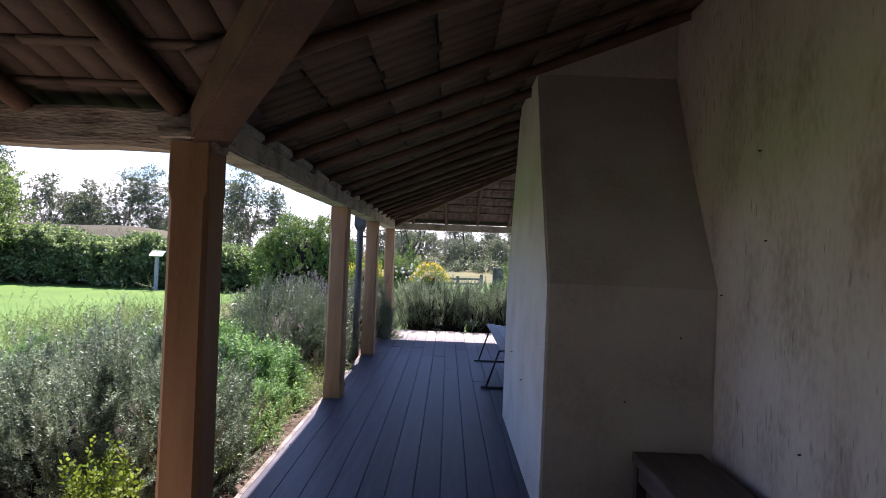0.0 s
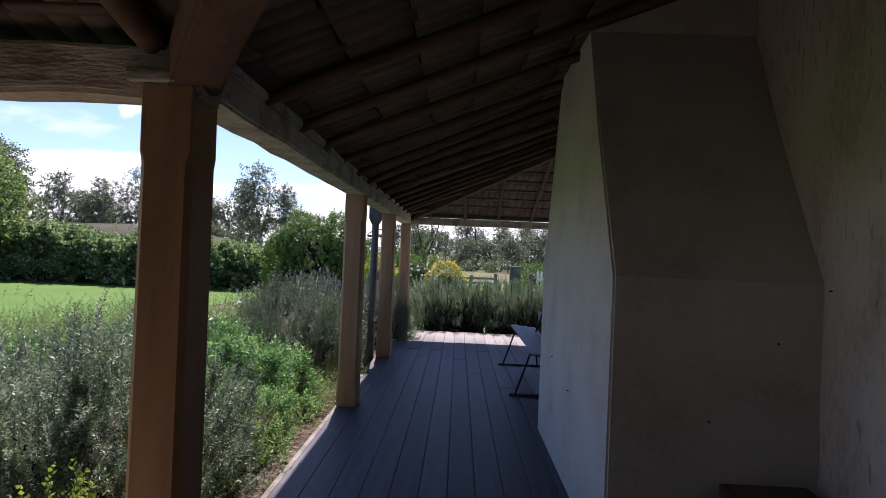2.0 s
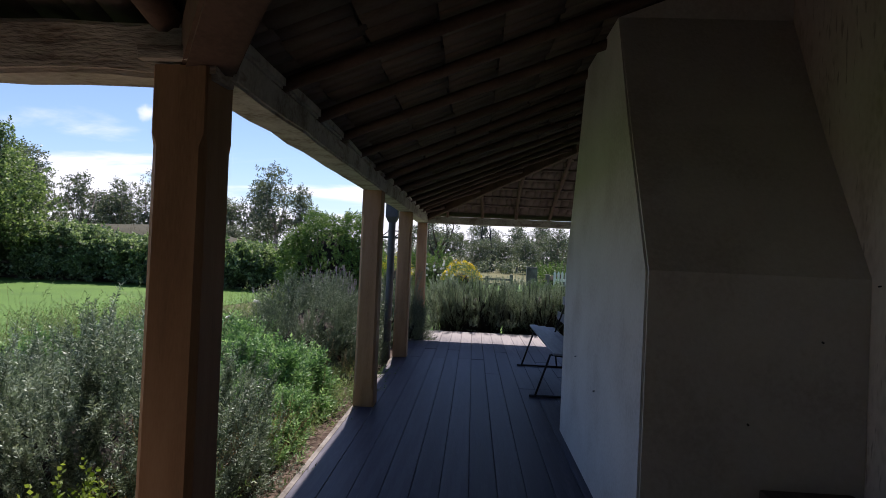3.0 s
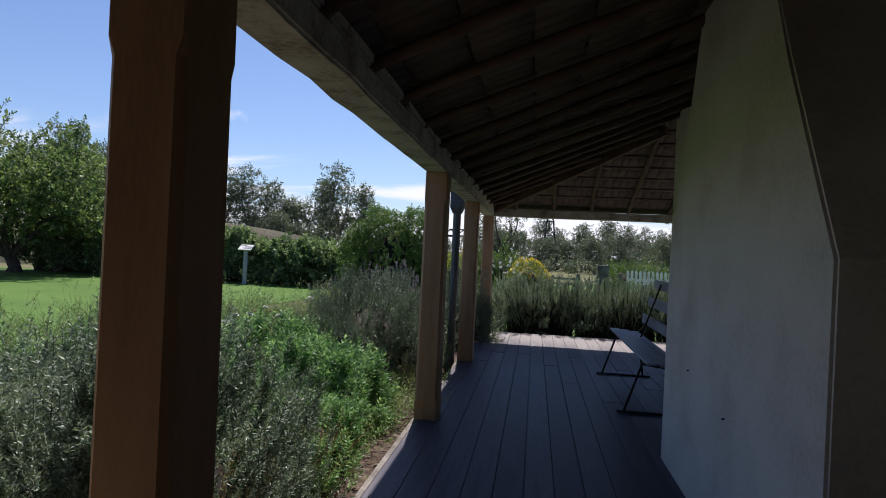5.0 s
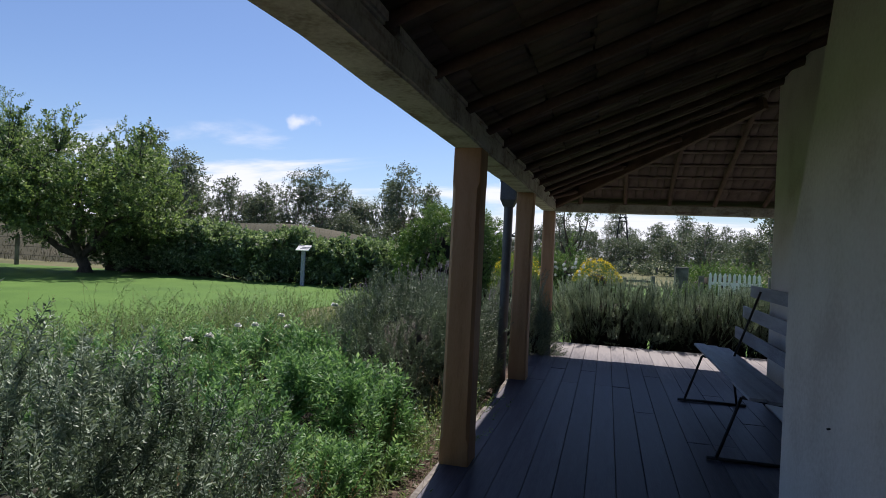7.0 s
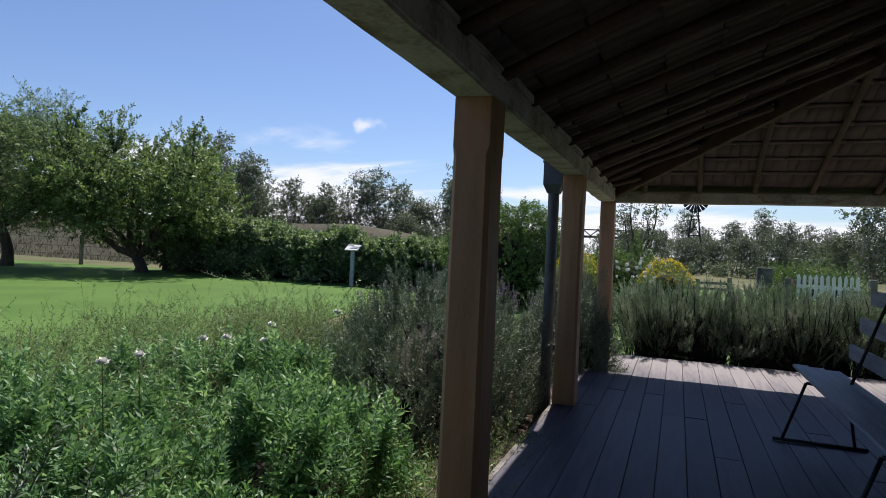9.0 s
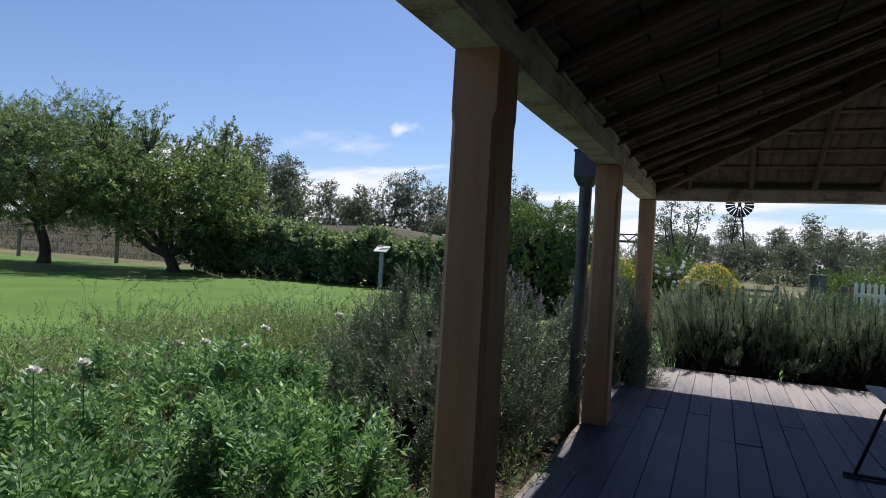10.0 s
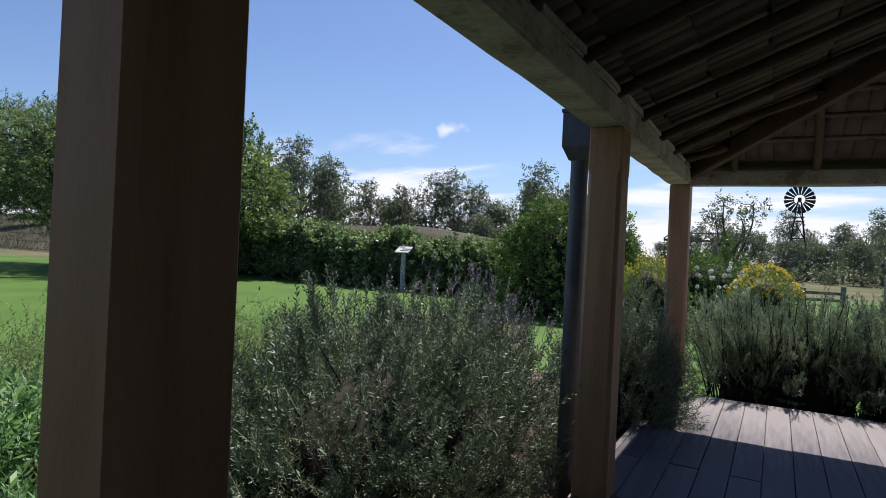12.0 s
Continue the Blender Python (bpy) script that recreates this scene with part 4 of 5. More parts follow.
# mulch chips along the deck edge
def build_chips():
    rng = np.random.default_rng(8)
    n = 1600
    P = np.stack([rng.uniform(-1.9, -1.12, n), rng.uniform(3.7, 12.5, n), np.full(n, GROUND + 0.035)], 1)
    D = rng.normal(size=(n, 3)); D[:, 2] *= 0.25
    D /= np.linalg.norm(D, axis=1)[:, None]
    sd = np.cross(D, np.array([0, 0, 1.0])); sd /= np.linalg.norm(sd, axis=1)[:, None]
    V, F = leaf_quads(P, D, sd, rng.uniform(0.03, 0.08, n), rng.uniform(0.01, 0.025, n))
    tagged(quads("mulch_chips", V, F, L_drygrass), "pale dry bark chips and leaf litter", "mulch", kind="stuff")


build_chips()


def round_shrub(name, at, rx, ry, h, n, label, leaf, protos, seed, size=1.0, tops=None, group="", lumps=0.22):
    rng = np.random.default_rng(seed)
    e = plant(name, at, label, "shrub", group)
    # near-black lump in place of inner shade behind the leaves
    part("shade_core", blob(rx * 0.70, ry * 0.70, h * 0.78, lumps, seed), M_twigshade, e, smooth=True)
    P, U = mound_points(rng, n, rx, ry, h, 0.76, lumps, seed, low=0.1)
    D = U + rng.normal(size=P.shape) * 0.45 + np.array([0, 0, 0.25])
    V, F = scatter(protos, P - 0.12 * size * U, D, rng.uniform(0.7, 1.3, n) * size, rng)
    V[:, 2] = np.maximum(V[:, 2], 0)
    quads("foliage", V, F, leaf, e)
    if tops:
        P, U = mound_points(rng, tops, rx, ry, h, 0.97, lumps, seed)
        P = P[P[:, 2] > h * 0.62]
        m = len(P)
        w = rng.normal(size=(m, 3)); w[:, 2] = np.abs(w[:, 2]); w /= np.linalg.norm(w, axis=1)[:, None]
        sd = np.cross(w, rng.normal(size=(m, 3))); sd /= np.linalg.norm(sd, axis=1)[:, None]
        V, F = leaf_quads(P + np.array([0, 0, 0.03]), w, sd, np.full(m, 0.034), np.full(m, 0.03))
        tagged(quads("blossom", V, F, L_gold, e, "golden yellow flowers"), kind="stuff")
    return e


round_shrub("rounded_shrub", (-4.3, 20.3, GROUND), 1.75, 1.5, 2.75, 4800, "big rounded mid-green garden shrub", L_shrub, SHRUBLEAF, 51, 0.8, lumps=0.16)
round_shrub("yellow_flower_bush", (-0.33, 18.2, GROUND), 0.68, 0.6, 1.38, 2400, "rounded bush covered in golden yellow flowers", L_shrub, FINELEAF, 52, 0.32, 2300, "yellow bushes", 0.07)
round_shrub("yellow_flower_bush", (-2.15, 18.0, GROUND), 0.7, 0.55, 1.5, 900, "loose bush with golden yellow flowers", L_yellow, FINELEAF, 53, 0.45, 900, "yellow bushes", 0.15)
round_shrub("rounded_shrub", (-1.35, 19.2, GROUND), 0.9, 0.7, 1.72, 900, "low green rounded shrub behind the yellow bush", L_shrub, FINELEAF, 54, 0.9)


def rose_bush():
    rng = np.random.default_rng(61)
    e = plant("rose_bush", (-0.85, 14.9, GROUND), "loose rose bush with white blooms past the veranda end", "rose bush")
    items = []
    for i in range(24):
        a = rng.uniform(0, 6.283); f = rng.uniform(0.1, 0.6)
        t = np.linspace(0, 1, 6)[:, None]
        tip = np.array([math.cos(a) * f, math.sin(a) * f, rng.uniform(0.8, 1.35)])
        items.append(tube_arrays(tip * t + np.array([math.cos(a), math.sin(a), 0]) * 0.12 * np.sin(t * 3.1), np.linspace(0.008, 0.003, 6), 5))
    V, F = join_arrays(items); quads("stem_tangle", V, F, L_weed, e)
    P, U = mound_points(rng, 420, 0.5, 0.45, 1.12, 0.3, 0.3, 61)
    V, F = scatter(FINELEAF, P, U + rng.normal(size=P.shape) * 0.5, rng.uniform(0.35, 0.6, 420), rng)
    quads("foliage", V, F, L_weed, e)
    for i in range(30):
        c = np.array([rng.uniform(-0.25, 0.45), rng.uniform(-0.4, 0.2), rng.uniform(1.05, 1.42) if i < 23 else rng.uniform(0.5, 0.9)])
        n = 12
        w = rng.normal(size=(n, 3)); w /= np.linalg.norm(w, axis=1)[:, None]
        sd = np.cross(w, rng.normal(size=(n, 3))); sd /= np.linalg.norm(sd, axis=1)[:, None]
        V, F = leaf_quads(np.repeat(c[None], n, 0) - w * 0.01, w, sd, np.full(n, 0.042), np.full(n, 0.046))
        quads("bloom", V, F, L_white, e, "white rose bloom")


rose_bush()


def creeper_hedge():
    rng = np.random.default_rng(71)
    e = plant("creeper_hedge", (-12.2, 24.0, GROUND), "long dark green creeper-covered hedge along the lawn", "hedge")
    n = 6200
    x = rng.uniform(-7.2, 7.2, n)
    hgt = np.array([1.64 - 0.045 * v + 0.5 * noise.noise(Vector((v * 0.55, 3, 0))) + 0.5 * noise.noise(Vector((v * 1.9, 9, 0))) for v in x])
    a = rng.uniform(-0.25, 1.0, n) * 1.57
    dep = 0.85 + 1.05 * np.array([noise.noise(Vector((v * 1.4, w * 2, 5))) for v, w in zip(x, a)])
    front = -np.cos(a) * dep
    front = np.where(np.abs(x - 2.1) < 1.0, np.maximum(front, -0.8), front)     # cut back behind the sign
    z = np.where(a > 0, np.sin(a) * hgt, rng.uniform(0.0, 0.9, n) * hgt)
    z = np.maximum(z, rng.uniform(0.02, 1, n) * hgt * np.where(rng.uniform(0, 1, n) < 0.5, 0.95, 0.3))
    z = np.minimum(z, hgt)
    P = np.stack([x, np.where(z > hgt * 0.93, rng.uniform(-0.7, 0.7, n), front), z], 1)
    D = np.stack([rng.normal(0, 0.5, n), -np.ones(n) * 0.6, np.full(n, 0.35) + rng.normal(0, 0.4, n)], 1)
    V, F = scatter(HEDGELEAF, P, D, rng.uniform(0.7, 1.3, n), rng)
    V[:, 2] = np.maximum(V[:, 2], 0)
    quads("foliage", V, F, L_hedge, e)
    # dark block behind the leaves, painted shade for the hedge's depth
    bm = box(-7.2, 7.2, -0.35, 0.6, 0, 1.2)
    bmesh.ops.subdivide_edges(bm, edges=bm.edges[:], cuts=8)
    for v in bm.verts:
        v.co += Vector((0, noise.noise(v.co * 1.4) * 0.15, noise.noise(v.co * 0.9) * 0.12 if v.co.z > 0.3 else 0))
    part("shade_core", bm, M_twigshade, e)


creeper_hedge()


def lobed_tree(name, at, label, seed, H, R, zlow, trunk_r, leaf, bark, protos, lobes, per_lobe, lobe_r, size=1.0, limbs=5, split=0.18, shoots=0, tall=1.0, group="", gap=0.0):
    """A tree: tapered trunk, limbs that fork out to leafy clumps of uneven size, gaps between the clumps."""
    rng = np.random.default_rng(seed)
    e = plant(name, at, label, "tree", group)
    centres = []
    zc, zr = (zlow + H) / 2, (H - zlow) / 2
    while len(centres) < lobes:
        u = rng.normal(size=3); u /= np.linalg.norm(u)
        f = rng.uniform(0.25, 1.0) ** 0.5 * (1 - lobe_r * 0.75 / max(R, 0.1))
        p = np.array([u[0] * R * f, u[1] * R * f, zc + u[2] * zr * f])
        p[:2] *= 1 + 0.3 * noise.noise(Vector(u) * 1.7 + Vector((seed, 0, 0)))
        if gap and any(np.linalg.norm((p - c) / np.array([1, 1, 1.4])) < gap for c in centres) and rng.uniform() < 0.75:
            continue
        centres.append(p)
    fork = np.array([rng.uniform(-0.1, 0.1) * R, rng.uniform(-0.1, 0.1) * R, H * split])
    t = np.linspace(0, 1, 7)[:, None]
    trunk = fork * t + np.array([0.05, 0.04, 0]) * np.sin(t * 4) * H * split
    quads("trunk", *tube_arrays(trunk, trunk_r * np.array([1.4, 1.1, 1.0, 0.96, 0.93, 0.9, 0.88]), 10), bark, e, smooth=True)
    mains, tubes = [], []
    for i in range(limbs):
        a = i * 6.283 / limbs + rng.uniform(-0.5, 0.5)
        end = np.array([math.cos(a) * R * 0.45, math.sin(a) * R * 0.45, zc + rng.uniform(-0.1, 0.55) * zr])
        tt = np.linspace(0, 1, 8)[:, None]
        path = fork * (1 - tt) + end * tt + np.array([math.cos(a) * R * 0.12, math.sin(a) * R * 0.12, 0]) * np.sin(tt * 3.1) + rng.normal(size=3) * 0.04 * R * np.sin(tt * 6)
        tubes.append(tube_arrays(path, np.linspace(trunk_r * 0.62, trunk_r * 0.2, 8), 7))
        mains.append(path)
    allp = np.concatenate(mains)
    Ps, Ds = [], []
    for c in centres:
        near = allp[np.argmin(((allp - c) ** 2).sum(1) + (allp[:, 2] > c[2] + 0.2) * 2.0)]
        tt = np.linspace(0, 1, 5)[:, None]
        path = near * (1 - tt) + c * tt + np.array([0, 0, 0.08 * R]) * np.sin(tt * 3.1)
        tubes.append(tube_arrays(path, np.linspace(trunk_r * 0.22, trunk_r * 0.06, 5), 5))
        r = lobe_r * rng.uniform(0.65, 1.25)
        u = rng.normal(size=(per_lobe, 3)); u /= np.linalg.norm(u, axis=1)[:, None]
        k = rng.uniform(0.35, 1.0, per_lobe) ** 0.5
        k *= 1 + 0.35 * np.array([noise.noise(Vector(v) * 2.2 + Vector(c)) for v in u])
        Ps.append(c + u * np.array([1, 1, tall * 0.8]) * (r * k)[:, None]); Ds.append(u * 0.7 + rng.normal(size=u.shape) * 0.5 + np.array([0, 0, 0.15]))
    for i in range(shoots):
        c = centres[int(rng.integers(0, len(centres)))]
        if c[2] < zc + 0.25 * zr:
            continue
        L = rng.uniform(0.6, 1.1) + lobe_r * 0.6
        w = np.array([rng.normal(0, 0.2), rng.normal(0, 0.2), 1.0])
        base = c
        tubes.append(tube_arrays([base, base + w * L * 0.5, base + w * L], [0.02, 0.014, 0.006], 4))
        m = 10
        Ps.append(base + w * (L * np.linspace(0.05, 0.95, m))[:, None]); Ds.append(w + rng.normal(size=(m, 3)) * 0.6)
    quads("branching", *join_arrays(tubes), bark, e, smooth=True)
    P, D = np.concatenate(Ps), np.concatenate(Ds)
    V, F = scatter(protos, P, D, rng.uniform(0.7, 1.3, len(P)) * size, rng)
    V[:, 2] = np.maximum(V[:, 2], 0.02)
    quads("crown", V, F, leaf, e)
    return e


lobed_tree("garden_tree", (-18.55, 21.8, GROUND), "dark-trunked leafy garden tree with upright shoots on the lawn", 81, 5.0, 4.0, 0.75, 0.21, L_tree, M_bark, TREELEAF, 62, 72, 0.82, 0.9, limbs=7, split=0.12, shoots=170, gap=0.85)
lobed_tree("garden_tree", (-23.6, 20.3, GROUND), "broad feathery light green tree at the lawn edge", 82, 6.3, 4.7, 1.3, 0.19, L_feather, M_bark, FEATHER, 74, 74, 1.0, 1.1, limbs=6, split=0.24, gap=0.75)


def fallen_limb():
    e = thing("fallen_limb", (-17.9, 22.9, GROUND), "dead grey limb leaning by the hedge", "branch")
    t = np.linspace(0, 1, 7)[:, None]
    main = np.array([1.5, 0.5, 0.95]) * t + np.array([0, 0, 0.10]) * np.sin(t * 3.1)
    V, F = join_arrays([tube_arrays(main, np.linspace(0.085, 0.03, 7), 7), tube_arrays(main[3] + np.array([0.7, 0.1, -0.05]) * t, np.linspace(0.04, 0.012, 7), 6)])
    V[:, 2] += 0.03
    quads("limb", V, F, M_bark, e, smooth=True)


fallen_limb()

# gum trees far behind, four kinds, repeated
gums = []
for k, (hh, R, zl, lb, lr, tall) in enumerate(((11, 2.6, 1.6, 20, 0.95, 1.3), (9.5, 2.9, 0.4, 22, 1.0, 1.1), (7.5, 3.2, 0.3, 22, 1.1, 0.9), (10.5, 1.9, 2.2, 14, 0.85, 1.5))):
    gums.append(lobed_tree("gum_tree", (-33.2 + k * 2.2, 70 + 2 * k, GROUND), "tall grey-green gum tree in the distance", 90 + k, hh, R, zl, 0.2, L_gum, M_gumbark, GUMLEAF, lb, 44, lr, 0.64, limbs=4, split=0.28, tall=tall, group="distant gum trees", gap=lr * 0.9))


def gum_belt():
    rng = np.random.default_rng(95)
    spots = [(-52, 62, 1.1, 1), (-58, 66, 1.15, 1), (-48, 60, 1.25, 0), (-45, 61, 1.1, 3), (-41, 64, 0.85, 1), (-36.5, 70, 0.95, 0), (-39.5, 68, 0.9, 1), (-29.5, 68, 0.75, 2), (-27, 68, 0.55, 2),
             (-19.8, 62, 0.86, 0), (-17.2, 62, 0.8, 3), (-21.8, 64, 0.62, 2), (-14.8, 66, 0.6, 2), (-64, 58, 1.1, 1), (-72, 52, 1.1, 0), (-50, 70, 1.1, 2), (-55, 74, 1.2, 0), (-43, 74, 1.0, 2), (-34, 74, 0.7, 2)]
    for i in range(21):
        x = -8 + i * 2.8 + rng.uniform(-0.9, 0.9)
        spots.append((x, rng.uniform(76, 100), rng.uniform(0.5, 0.72), int(rng.integers(0, 3))))
    for i in range(11):
        spots.append((-70 + i * 6.3 + rng.uniform(-1, 1), rng.uniform(84, 96), rng.uniform(0.45, 0.6), 2))
    for i in range(13):
        spots.append((-7 + i * 2.4 + rng.uniform(-0.6, 0.6), rng.uniform(62, 74), rng.uniform(0.48, 0.64), int(rng.integers(1, 3))))
    spots += [(7.6, 58, 0.52, 1), (10.8, 54, 0.58, 2), (13.5, 50, 0.62, 1), (5.4, 62, 0.5, 2), (17, 46, 0.7, 1), (3.3, 66, 0.5, 2)]
    spots += [(8.8, 40, 0.55, 1), (11.5, 41, 0.6, 0)]
    spots += [(-46, 37, 0.55, 2), (-52, 35, 0.6, 1), (-57, 38, 0.6, 2), (-63, 36, 0.65, 1), (-69, 38, 0.65, 2), (-75, 35, 0.7, 1)]
    for x, y, s, k in spots:
        if x < -16:
            s *= 1.06
        s *= rng.uniform(0.94, 1.06)
        o = copy_thing(gums[k], pose(0, 0, 0))
        o.matrix_basis = pose(x, y, GROUND + (1.7 if y < 45 and x < -30 else 0), 0, 0, float(rng.uniform(0, 360))) @ Matrix.Diagonal((s, s, s, 1))


gum_belt()


def scrub():
    rng = np.random.default_rng(94)
    e = tagged(plant("scrub", (8, 60, GROUND), "low grey-green scrub along the far edge of the pasture", "scrub"), kind="stuff")
    Ps, Ds = [], []
    for i in range(46):
        c = np.array([rng.uniform(-20, 24), rng.uniform(-4, 12), 0])
        r, hh = rng.uniform(1.0, 2.2), rng.uniform(0.9, 2.4)
        P, U = mound_points(rng, 130, r, r * 0.8, hh, 0.6, 0.35, i)
        Ps.append(P + c); Ds.append(U + rng.normal(size=U.shape) * 0.5)
    P, D = np.concatenate(Ps), np.concatenate(Ds)
    V, F = scatter(GUMLEAF, P, D, rng.uniform(0.4, 0.65, len(P)), rng)
    V[:, 2] = np.maximum(V[:, 2], 0.0)
    quads("foliage", V, F, L_gum, e)


scrub()
lobed_tree("open_gum_tree", (-2.3, 42.0, GROUND), "open-crowned gum tree with bare limbs showing", 99, 5.1, 2.0, 1.7, 0.13, L_gum, M_bark, GUMLEAF, 20, 15, 0.5, 0.38, limbs=6, split=0.2, gap=0.5)


def dry_bank():
    bm = bmesh.new()
    nx, ny = 60, 14
    g = [[None] * (ny + 1) for _ in range(nx + 1)]
    for i in range(nx + 1):
        for j in range(ny + 1):
            x, y = -110 + i * 1.75, 27 + j * 2.0
            t = j / ny
            prof = math.sin(min(1, t * 1.6) * math.pi / 2) * (1 if t < 0.8 else (1 - t) / 0.2)
            fall = min(1, max(0, (-8 - x) / 14))
            z = GROUND - 0.02 + (2.75 * prof * fall) * (1 + 0.15 * noise.noise(Vector((x * 0.1, y * 0.1, 0))))
            g[i][j] = bm.verts.new((x, y, z))
    for i in range(nx):
        for j in range(ny):
            bm.faces.new((g[i][j], g[i + 1][j], g[i + 1][j + 1], g[i][j + 1]))
    tagged(part("dry_bank", bm, M_bank, smooth=True), "low dry grassy bank behind the hedge", "bank", kind="structure")
    rng = np.random.default_rng(97)
    n = 26000
    x = rng.uniform(-75, -8, n); y = rng.uniform(26, 44, n)
    t = (y - 27) / 28
    prof = np.sin(np.clip(t * 1.6, 0, 1) * math.pi / 2) * np.clip((-8 - x) / 14, 0, 1)
    P = np.stack([x, y, GROUND + 2.45 * prof], 1)
    D = np.array([0, 0, 1.0]) + rng.normal(size=P.shape) * 0.3
    sd = np.cross(D, rng.normal(size=P.shape)); sd /= np.linalg.norm(sd, axis=1)[:, None]
    V, F = leaf_quads(P, D, sd, rng.uniform(0.12, 0.36, n), rng.uniform(0.015, 0.035, n))
    tagged(quads("dry_grass", V, F, L_bankgrass), "tall dry brown grass on the bank", "grass", kind="stuff")


dry_bank()


def lawn_blades():
    rng = np.random.default_rng(98)
    n = 9000
    P = np.stack([-5.4 - rng.uniform(0, 1, n) ** 1.5 * 3.5, rng.uniform(4.5, 23.6, n), np.full(n, GROUND + 0.01)], 1)
    D = np.array([0, 0, 1.0]) + rng.normal(size=P.shape) * 0.5
    sd = np.cross(D, rng.normal(size=P.shape)); sd /= np.linalg.norm(sd, axis=1)[:, None]
    V, F = leaf_quads(P, D, sd, rng.uniform(0.025, 0.06, n), rng.uniform(0.006, 0.012, n))
    tagged(quads("lawn_grass", V, F, L_grass), "short green mown grass blades", "grass", kind="stuff")


lawn_blades()


# ---- far things ----
def info_sign():
    s = thing("information_sign", (-10.1, 22.4, GROUND), "slanted white information panel on a grey post", "sign")
    part("post", box(-0.07, 0.07, -0.03, 0.03, 0, 1.2, 0.008), M_slat, s)
    panel = box(-0.24, 0.24, -0.16, 0.16, -0.015, 0.015, 0.004)
    bmesh.ops.transform(panel, matrix=pose(0, 0, 1.29, 33, 0, 0), verts=panel.verts)
    p = part("panel", panel, M_whitepaint, s)
    for i, (u, v, w) in enumerate(((-0.12, 0.12, 0.2), (0.1, 0.02, 0.3), (0.06, -0.06, 0.3))):
        bar = box(u - w / 2, u + w / 2, v - 0.018, v + 0.018, 0.017, 0.021)
        bmesh.ops.transform(bar, matrix=pose(0, 0, 1.29, 33, 0, 0), verts=bar.verts)
        part("text_bar", bar, M_bar, p)


info_sign()


def windmill():
    w = thing("windmill", (1.28, 70, GROUND), "steel lattice wind pump with a many-bladed wheel", "windmill")
    H, b, t = 6.95, 0.95, 0.14
    def strut(a, c, r, name):
        V, F = tube_arrays([a, tuple((p + q) / 2 for p, q in zip(a, c)), c], [r] * 3, 5)
        quads(name, V, F, M_iron, w)
    def at(sx, sy, f): return (sx * (b + (t - b) * f), sy * (b + (t - b) * f), H * f)
    for sx in (-1, 1):
        for sy in (-1, 1):
            strut(at(sx, sy, 0), at(sx, sy, 1), 0.06, "leg")
    for f0, f1 in ((0.05, 0.3), (0.3, 0.53), (0.53, 0.75), (0.75, 0.93)):
        for s in (-1, 1):
            strut(at(-1, s, f0), at(1, s, f1), 0.025, "brace"); strut(at(1, s, f0), at(-1, s, f1), 0.025, "brace")
            strut(at(-1, s, f1), at(1, s, f1), 0.03, "girt"); strut(at(s, -1, f1), at(s, 1, f1), 0.03, "girt")
    part("platform", box(-0.45, 0.45, -0.45, 0.45, H * 0.8, H * 0.8 + 0.05), M_iron, w)
    wheel = part("hub", box(-0.14, 0.14, -0.5, 0.3, H - 0.02, H + 0.34, 0.03), M_iron, w)
    for i in range(18):
        a = i * 6.283 / 18
        blade = bmesh.new()
        vs = [blade.verts.new(v) for v in ((-0.06, 0, 0.42), (0.06, 0.06, 0.42), (0.165, 0.14, 1.23), (-0.165, -0.02, 1.23))]
        vb = [blade.verts.new(v.co + Vector((0, 0.015, 0))) for v in vs]
        blade.faces.new(vs); blade.faces.new(vb[::-1])
        for k in range(4):
            blade.faces.new((vs[k], vb[k], vb[(k + 1) % 4], vs[(k + 1) % 4]))
        bmesh.ops.transform(blade, matrix=Matrix.Translation((0, -0.5, H + 0.16)) @ Matrix.Rotation(a, 4, "Y"), verts=blade.verts)
        part("blade", blade, M_iron, w)
    for r in (0.5, 1.1):
        an = np.linspace(0, 2 * math.pi, 37)
        V, F = tube_arrays(np.stack([np.cos(an) * r, np.full(37, -0.47), np.sin(an) * r + H + 0.16], 1), [0.02] * 37, 4)
        quads("ring", V, F, M_iron, w)
    tail = box(-0.02, 0.02, 0.3, 2.0, H + 0.12, H + 0.18)
    part("tail_boom", tail, M_iron, w)
    part("tail_vane", box(-0.015, 0.015, 1.6, 2.6, H - 0.2, H + 0.55), M_iron, w)


windmill()


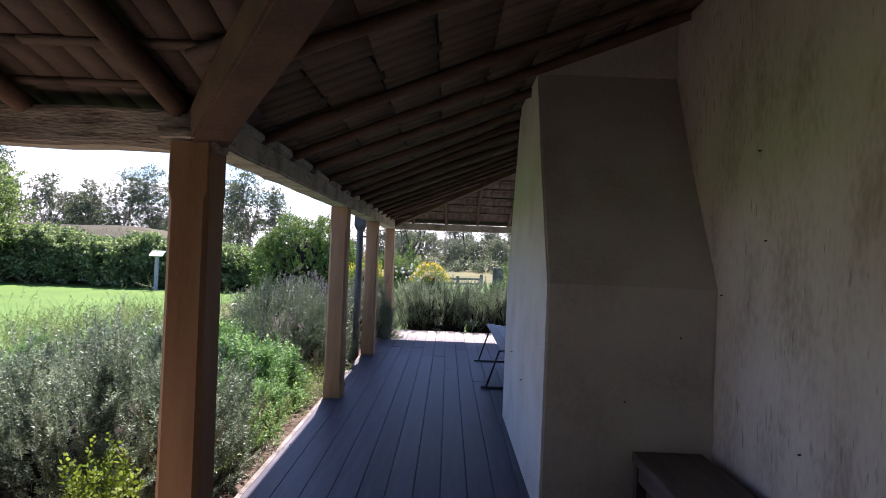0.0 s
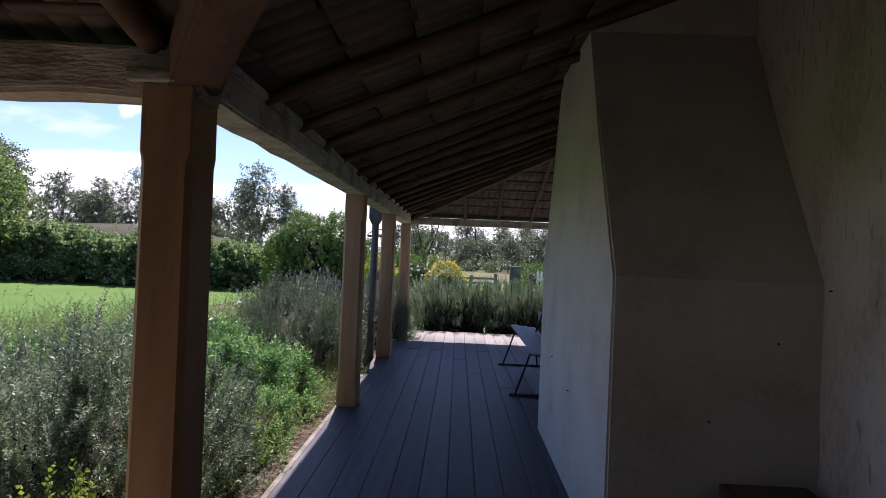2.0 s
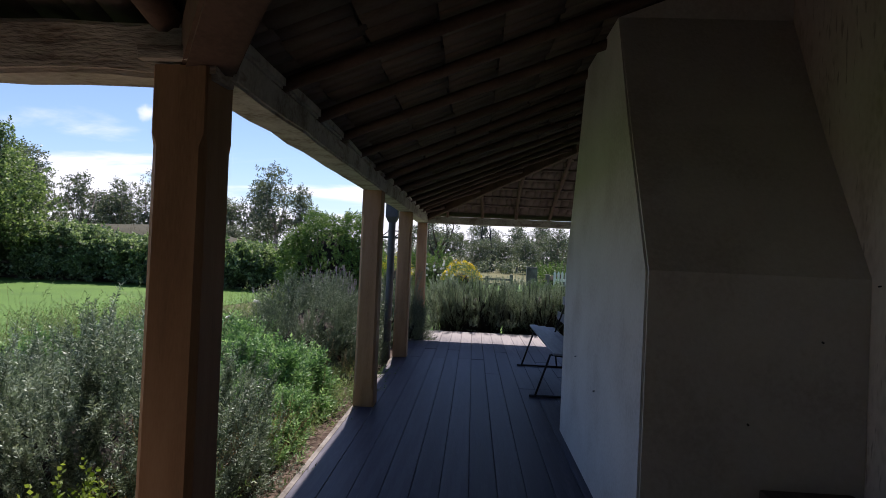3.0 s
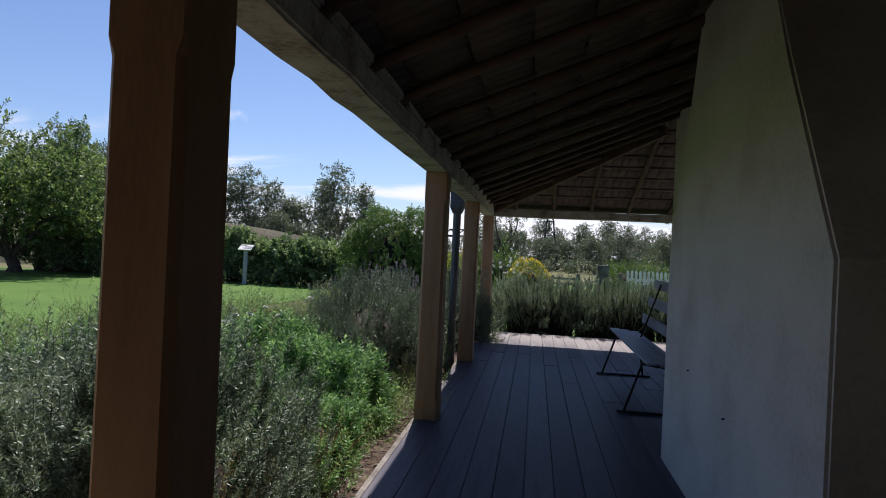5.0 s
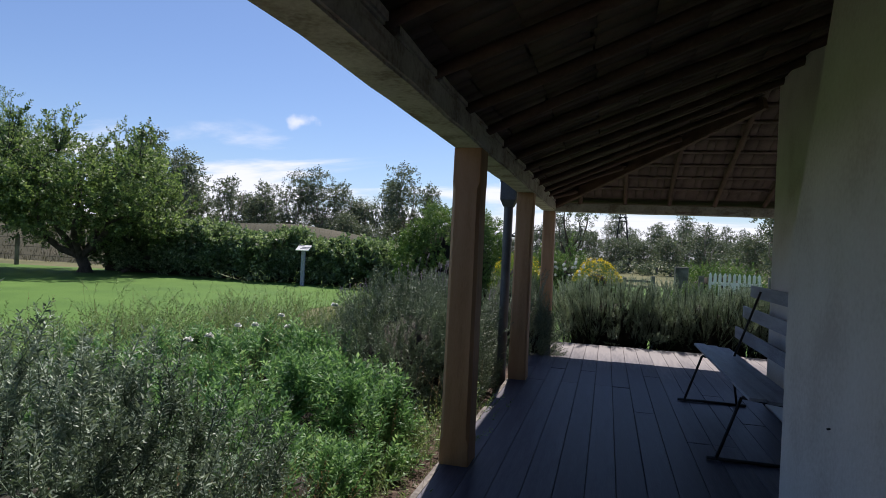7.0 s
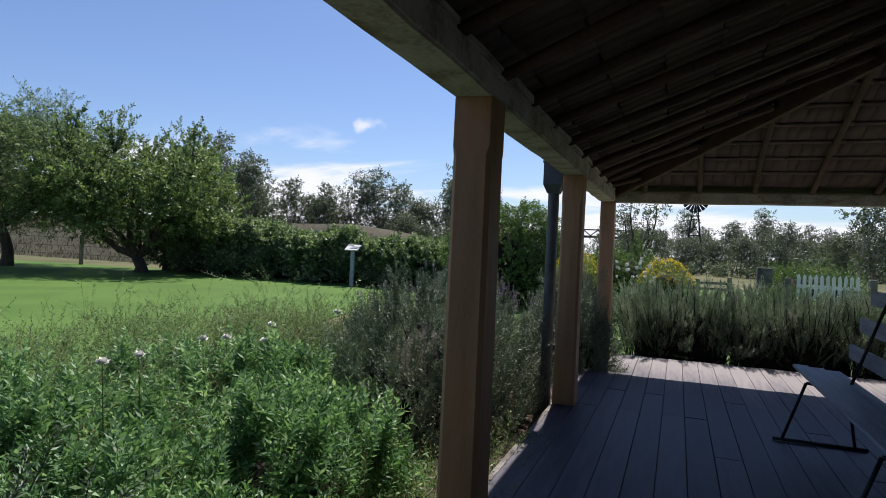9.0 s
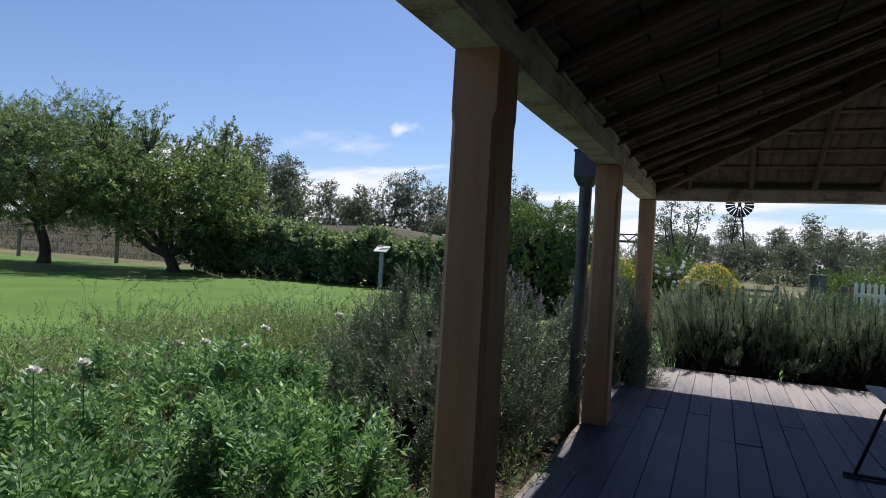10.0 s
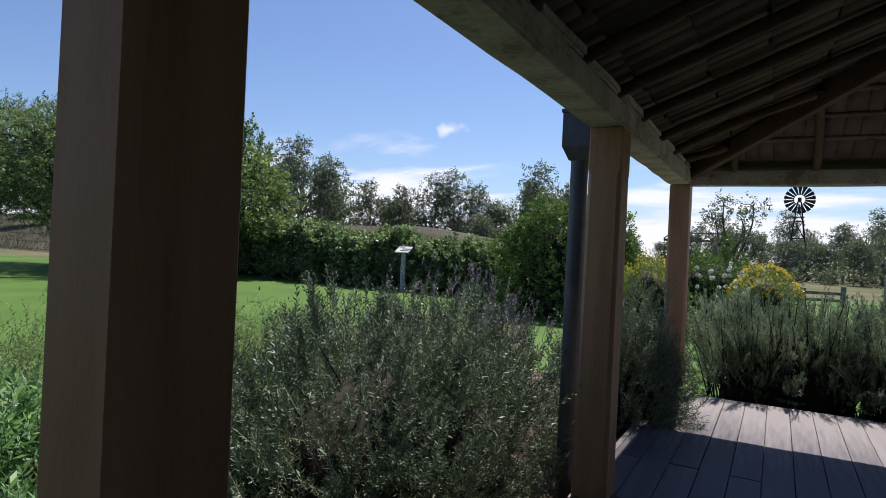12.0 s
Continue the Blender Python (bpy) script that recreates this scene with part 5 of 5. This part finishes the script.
def picket_gate():
    g = thing("picket_gate", (2.45, 20.6, GROUND), "white painted timber picket gate", "gate")
    part("rail", box(0, 1.25, 0.02, 0.05, 0.35, 0.43, 0.004), M_whitepaint, g)
    part("rail", box(0, 1.25, 0.02, 0.05, 0.88, 0.96, 0.004), M_whitepaint, g)
    part("brace", beam_between((0.05, 0.035, 0.43), (0.6, 0.035, 0.88), 0.03, 0.06, 0.003), M_whitepaint, g)
    for i in range(11):
        x = i * 0.116
        bm = prism([(x, 0), (x + 0.07, 0), (x + 0.07, 0.018), (x, 0.018)], 0.12, 1.2)
        top = [v for v in bm.verts if v.co.z > 1]
        for v in top:
            v.co.z -= 0.06
        c = bmesh.ops.poke(bm, faces=[f for f in bm.faces if f.normal.z > 0.9 or all(v in top for v in f.verts)])
        for v in c["verts"]:
            v.co.z += 0.07
        part("picket", bm, M_whitepaint, g)
    for x, hh, wdt in ((1.62, 1.3, 0.32), (2.2, 1.1, 0.12), (3.85, 1.15, 0.14)):
        p = part("gate_post", box(x, x + wdt, 20.5, 20.5 + wdt, GROUND, GROUND + hh, 0.015), M_stone if wdt > 0.2 else M_greywood)
        tagged(p, "weathered grey gate pillar" if wdt > 0.2 else "grey timber gate post", "post")
    round_shrub("creeper_mound", (3.2, 23.2, GROUND), 1.5, 0.8, 1.35, 800, "low green creeper growing over the fence", L_shrub, FINELEAF, 57, 1.1)
    round_shrub("creeper_mound", (1.9, 18.2, GROUND), 0.8, 0.5, 0.85, 420, "low leafy white-flowered border plant", L_shrub, FINELEAF, 58, 0.8)


picket_gate()


def post_and_wire(points, name, label, hgt, rails=3, mat=M_greywood):
    f = thing(name, (points[0][0], points[0][1], GROUND), label, "fence")
    o = Vector((points[0][0], points[0][1], 0))
    for x, y in points:
        dx, dy = x - o.x, y - o.y
        part("post", box(dx - 0.06, dx + 0.06, dy - 0.06, dy + 0.06, 0, hgt, 0.01), mat, f)
    for (x0, y0), (x1, y1) in zip(points, points[1:]):
        for k in range(rails):
            z = hgt * (0.35 + 0.28 * k)
            V, F = tube_arrays([(x0 - o.x, y0 - o.y, z), ((x0 + x1) / 2 - o.x, (y0 + y1) / 2 - o.y, z - 0.02), (x1 - o.x, y1 - o.y, z)], [0.008] * 3, 4)
            quads("wire", V, F, M_iron, f)


post_and_wire([(-38, 21.5), (-33, 22.1), (-28.9, 22.6), (-23.6, 23.4), (-19.6, 24.0)], "wire_fence", "dark timber posts strung with plain wire", 1.25)


def rail_fence():
    f = thing("rail_fence", (-0.6, 32, GROUND), "low weathered grey post-and-rail fence", "fence")
    for x in (0, 1.2, 2.4):
        part("post", box(x, x + 0.16, 0, 0.16, 0, 0.6 if x < 2 else 0.72, 0.02), M_greywood, f)
    for z in (0.2, 0.44):
        part("rail", beam_between((0.16, 0.08, z), (2.4, 0.08, z + 0.02), 0.06, 0.1, 0.01, 0.01, 4), M_greywood, f)


rail_fence()


def trestle():
    b = thing("trestle_bridge", (-14.0, 95, GROUND), "dark timber truss bridge far beyond the trees", "bridge")
    part("deck", box(0, 10, 0, 1.6, 3.7, 4.0), M_iron, b)
    part("top_chord", box(0.8, 9.2, 0, 0.2, 4.75, 4.92), M_iron, b)
    for i in range(6):
        x = i * 2.0
        part("pile", beam_between((x, 0.8, 0), (x, 0.8, 3.7), 0.28, 0.28, 0), M_iron, b)
        if i < 5:
            part("brace", beam_between((x, 0.1, 4.0), (x + 1.0, 0.1, 4.8), 0.14, 0.14, 0), M_iron, b)
            part("brace", beam_between((x + 1.0, 0.1, 4.8), (x + 2.0, 0.1, 4.0), 0.14, 0.14, 0), M_iron, b)


trestle()


# ---- deck boards, one by one ----
def build_deck():
    d = thing("floor", (0, 0, 0), "worn grey-painted timber deck of long boards", "floor", kind="structure")
    part("subfloor", prism([(-9.0, WING_Y), (WALL_X, WING_Y), (WALL_X, 6.6), (FAR_X, 6.6), (FAR_X, FAR_Y), (7.4, FAR_Y), (7.4, 12.95), (-1.06, 12.95), (-1.06, 3.50), (-9.0, 3.50)], GROUND, -0.032), M_darkwood, d)
    rng = np.random.default_rng(3)
    w = 0.174
    cache = {}

    def board(x, y0, y1, paint=M_deck):
        L = round((y1 - y0) * 4) / 4
        key = (L, int(rng.integers(0, 3)), paint.name)
        if key not in cache:
            bm = box(-w / 2 + 0.0016, w / 2 - 0.0016, 0, 1, -0.028, 0.0)
            top = [e for e in bm.edges if all(v.co.z > -0.001 for v in e.verts)]
            bmesh.ops.bevel(bm, geom=top, offset=0.0025, segments=1, affect="EDGES")
            for v in bm.verts:
                v.co.y *= L - 0.003
            me = bpy.data.meshes.new("board")
            bm.to_mesh(me); bm.free()
            me.materials.append(paint)
            cache[key] = me
        ob = put("board", cache[key], None, d)
        ob.matrix_basis = pose(x, y0, float(rng.uniform(-0.0025, 0.0015)), 0, float(rng.uniform(-0.25, 0.25)), 0)
        ob.scale = (1, (y1 - y0) / L, 1)

    x = -1.06 + w / 2
    while x < 7.3:
        start = -0.29 if x < WALL_X - 0.05 else 9.86
        if FAR_X - 0.08 < x < WALL_X - 0.05:
            runs = [(-0.29, 6.58), (9.86, 12.95)]
        elif x < FAR_X:
            runs = [(-0.29, 12.95)]
        else:
            runs = [(9.86, 12.95)]
        for a, b in runs:
            y = a
            cut = a + rng.choice((8.5, 9.25, 10.25, 11.0))
            while y < b - 0.01:
                e = min(cut, b)
                if b - e < 0.6:
                    e = b
                board(x, y, e)
                y = e; cut = e + 5.0
        x += w
    # wing boards out of view, pale as a reflector for the near post and roof
    x = -1.06 - w / 2
    while x > -6:
        board(x, -0.29, 3.5, M_wingdeck)
        x -= w
    edge = part("edge_board", box(-1.10, -1.063, 3.55, 12.98, GROUND, -0.006, 0.004), M_greywood, d)


build_deck()
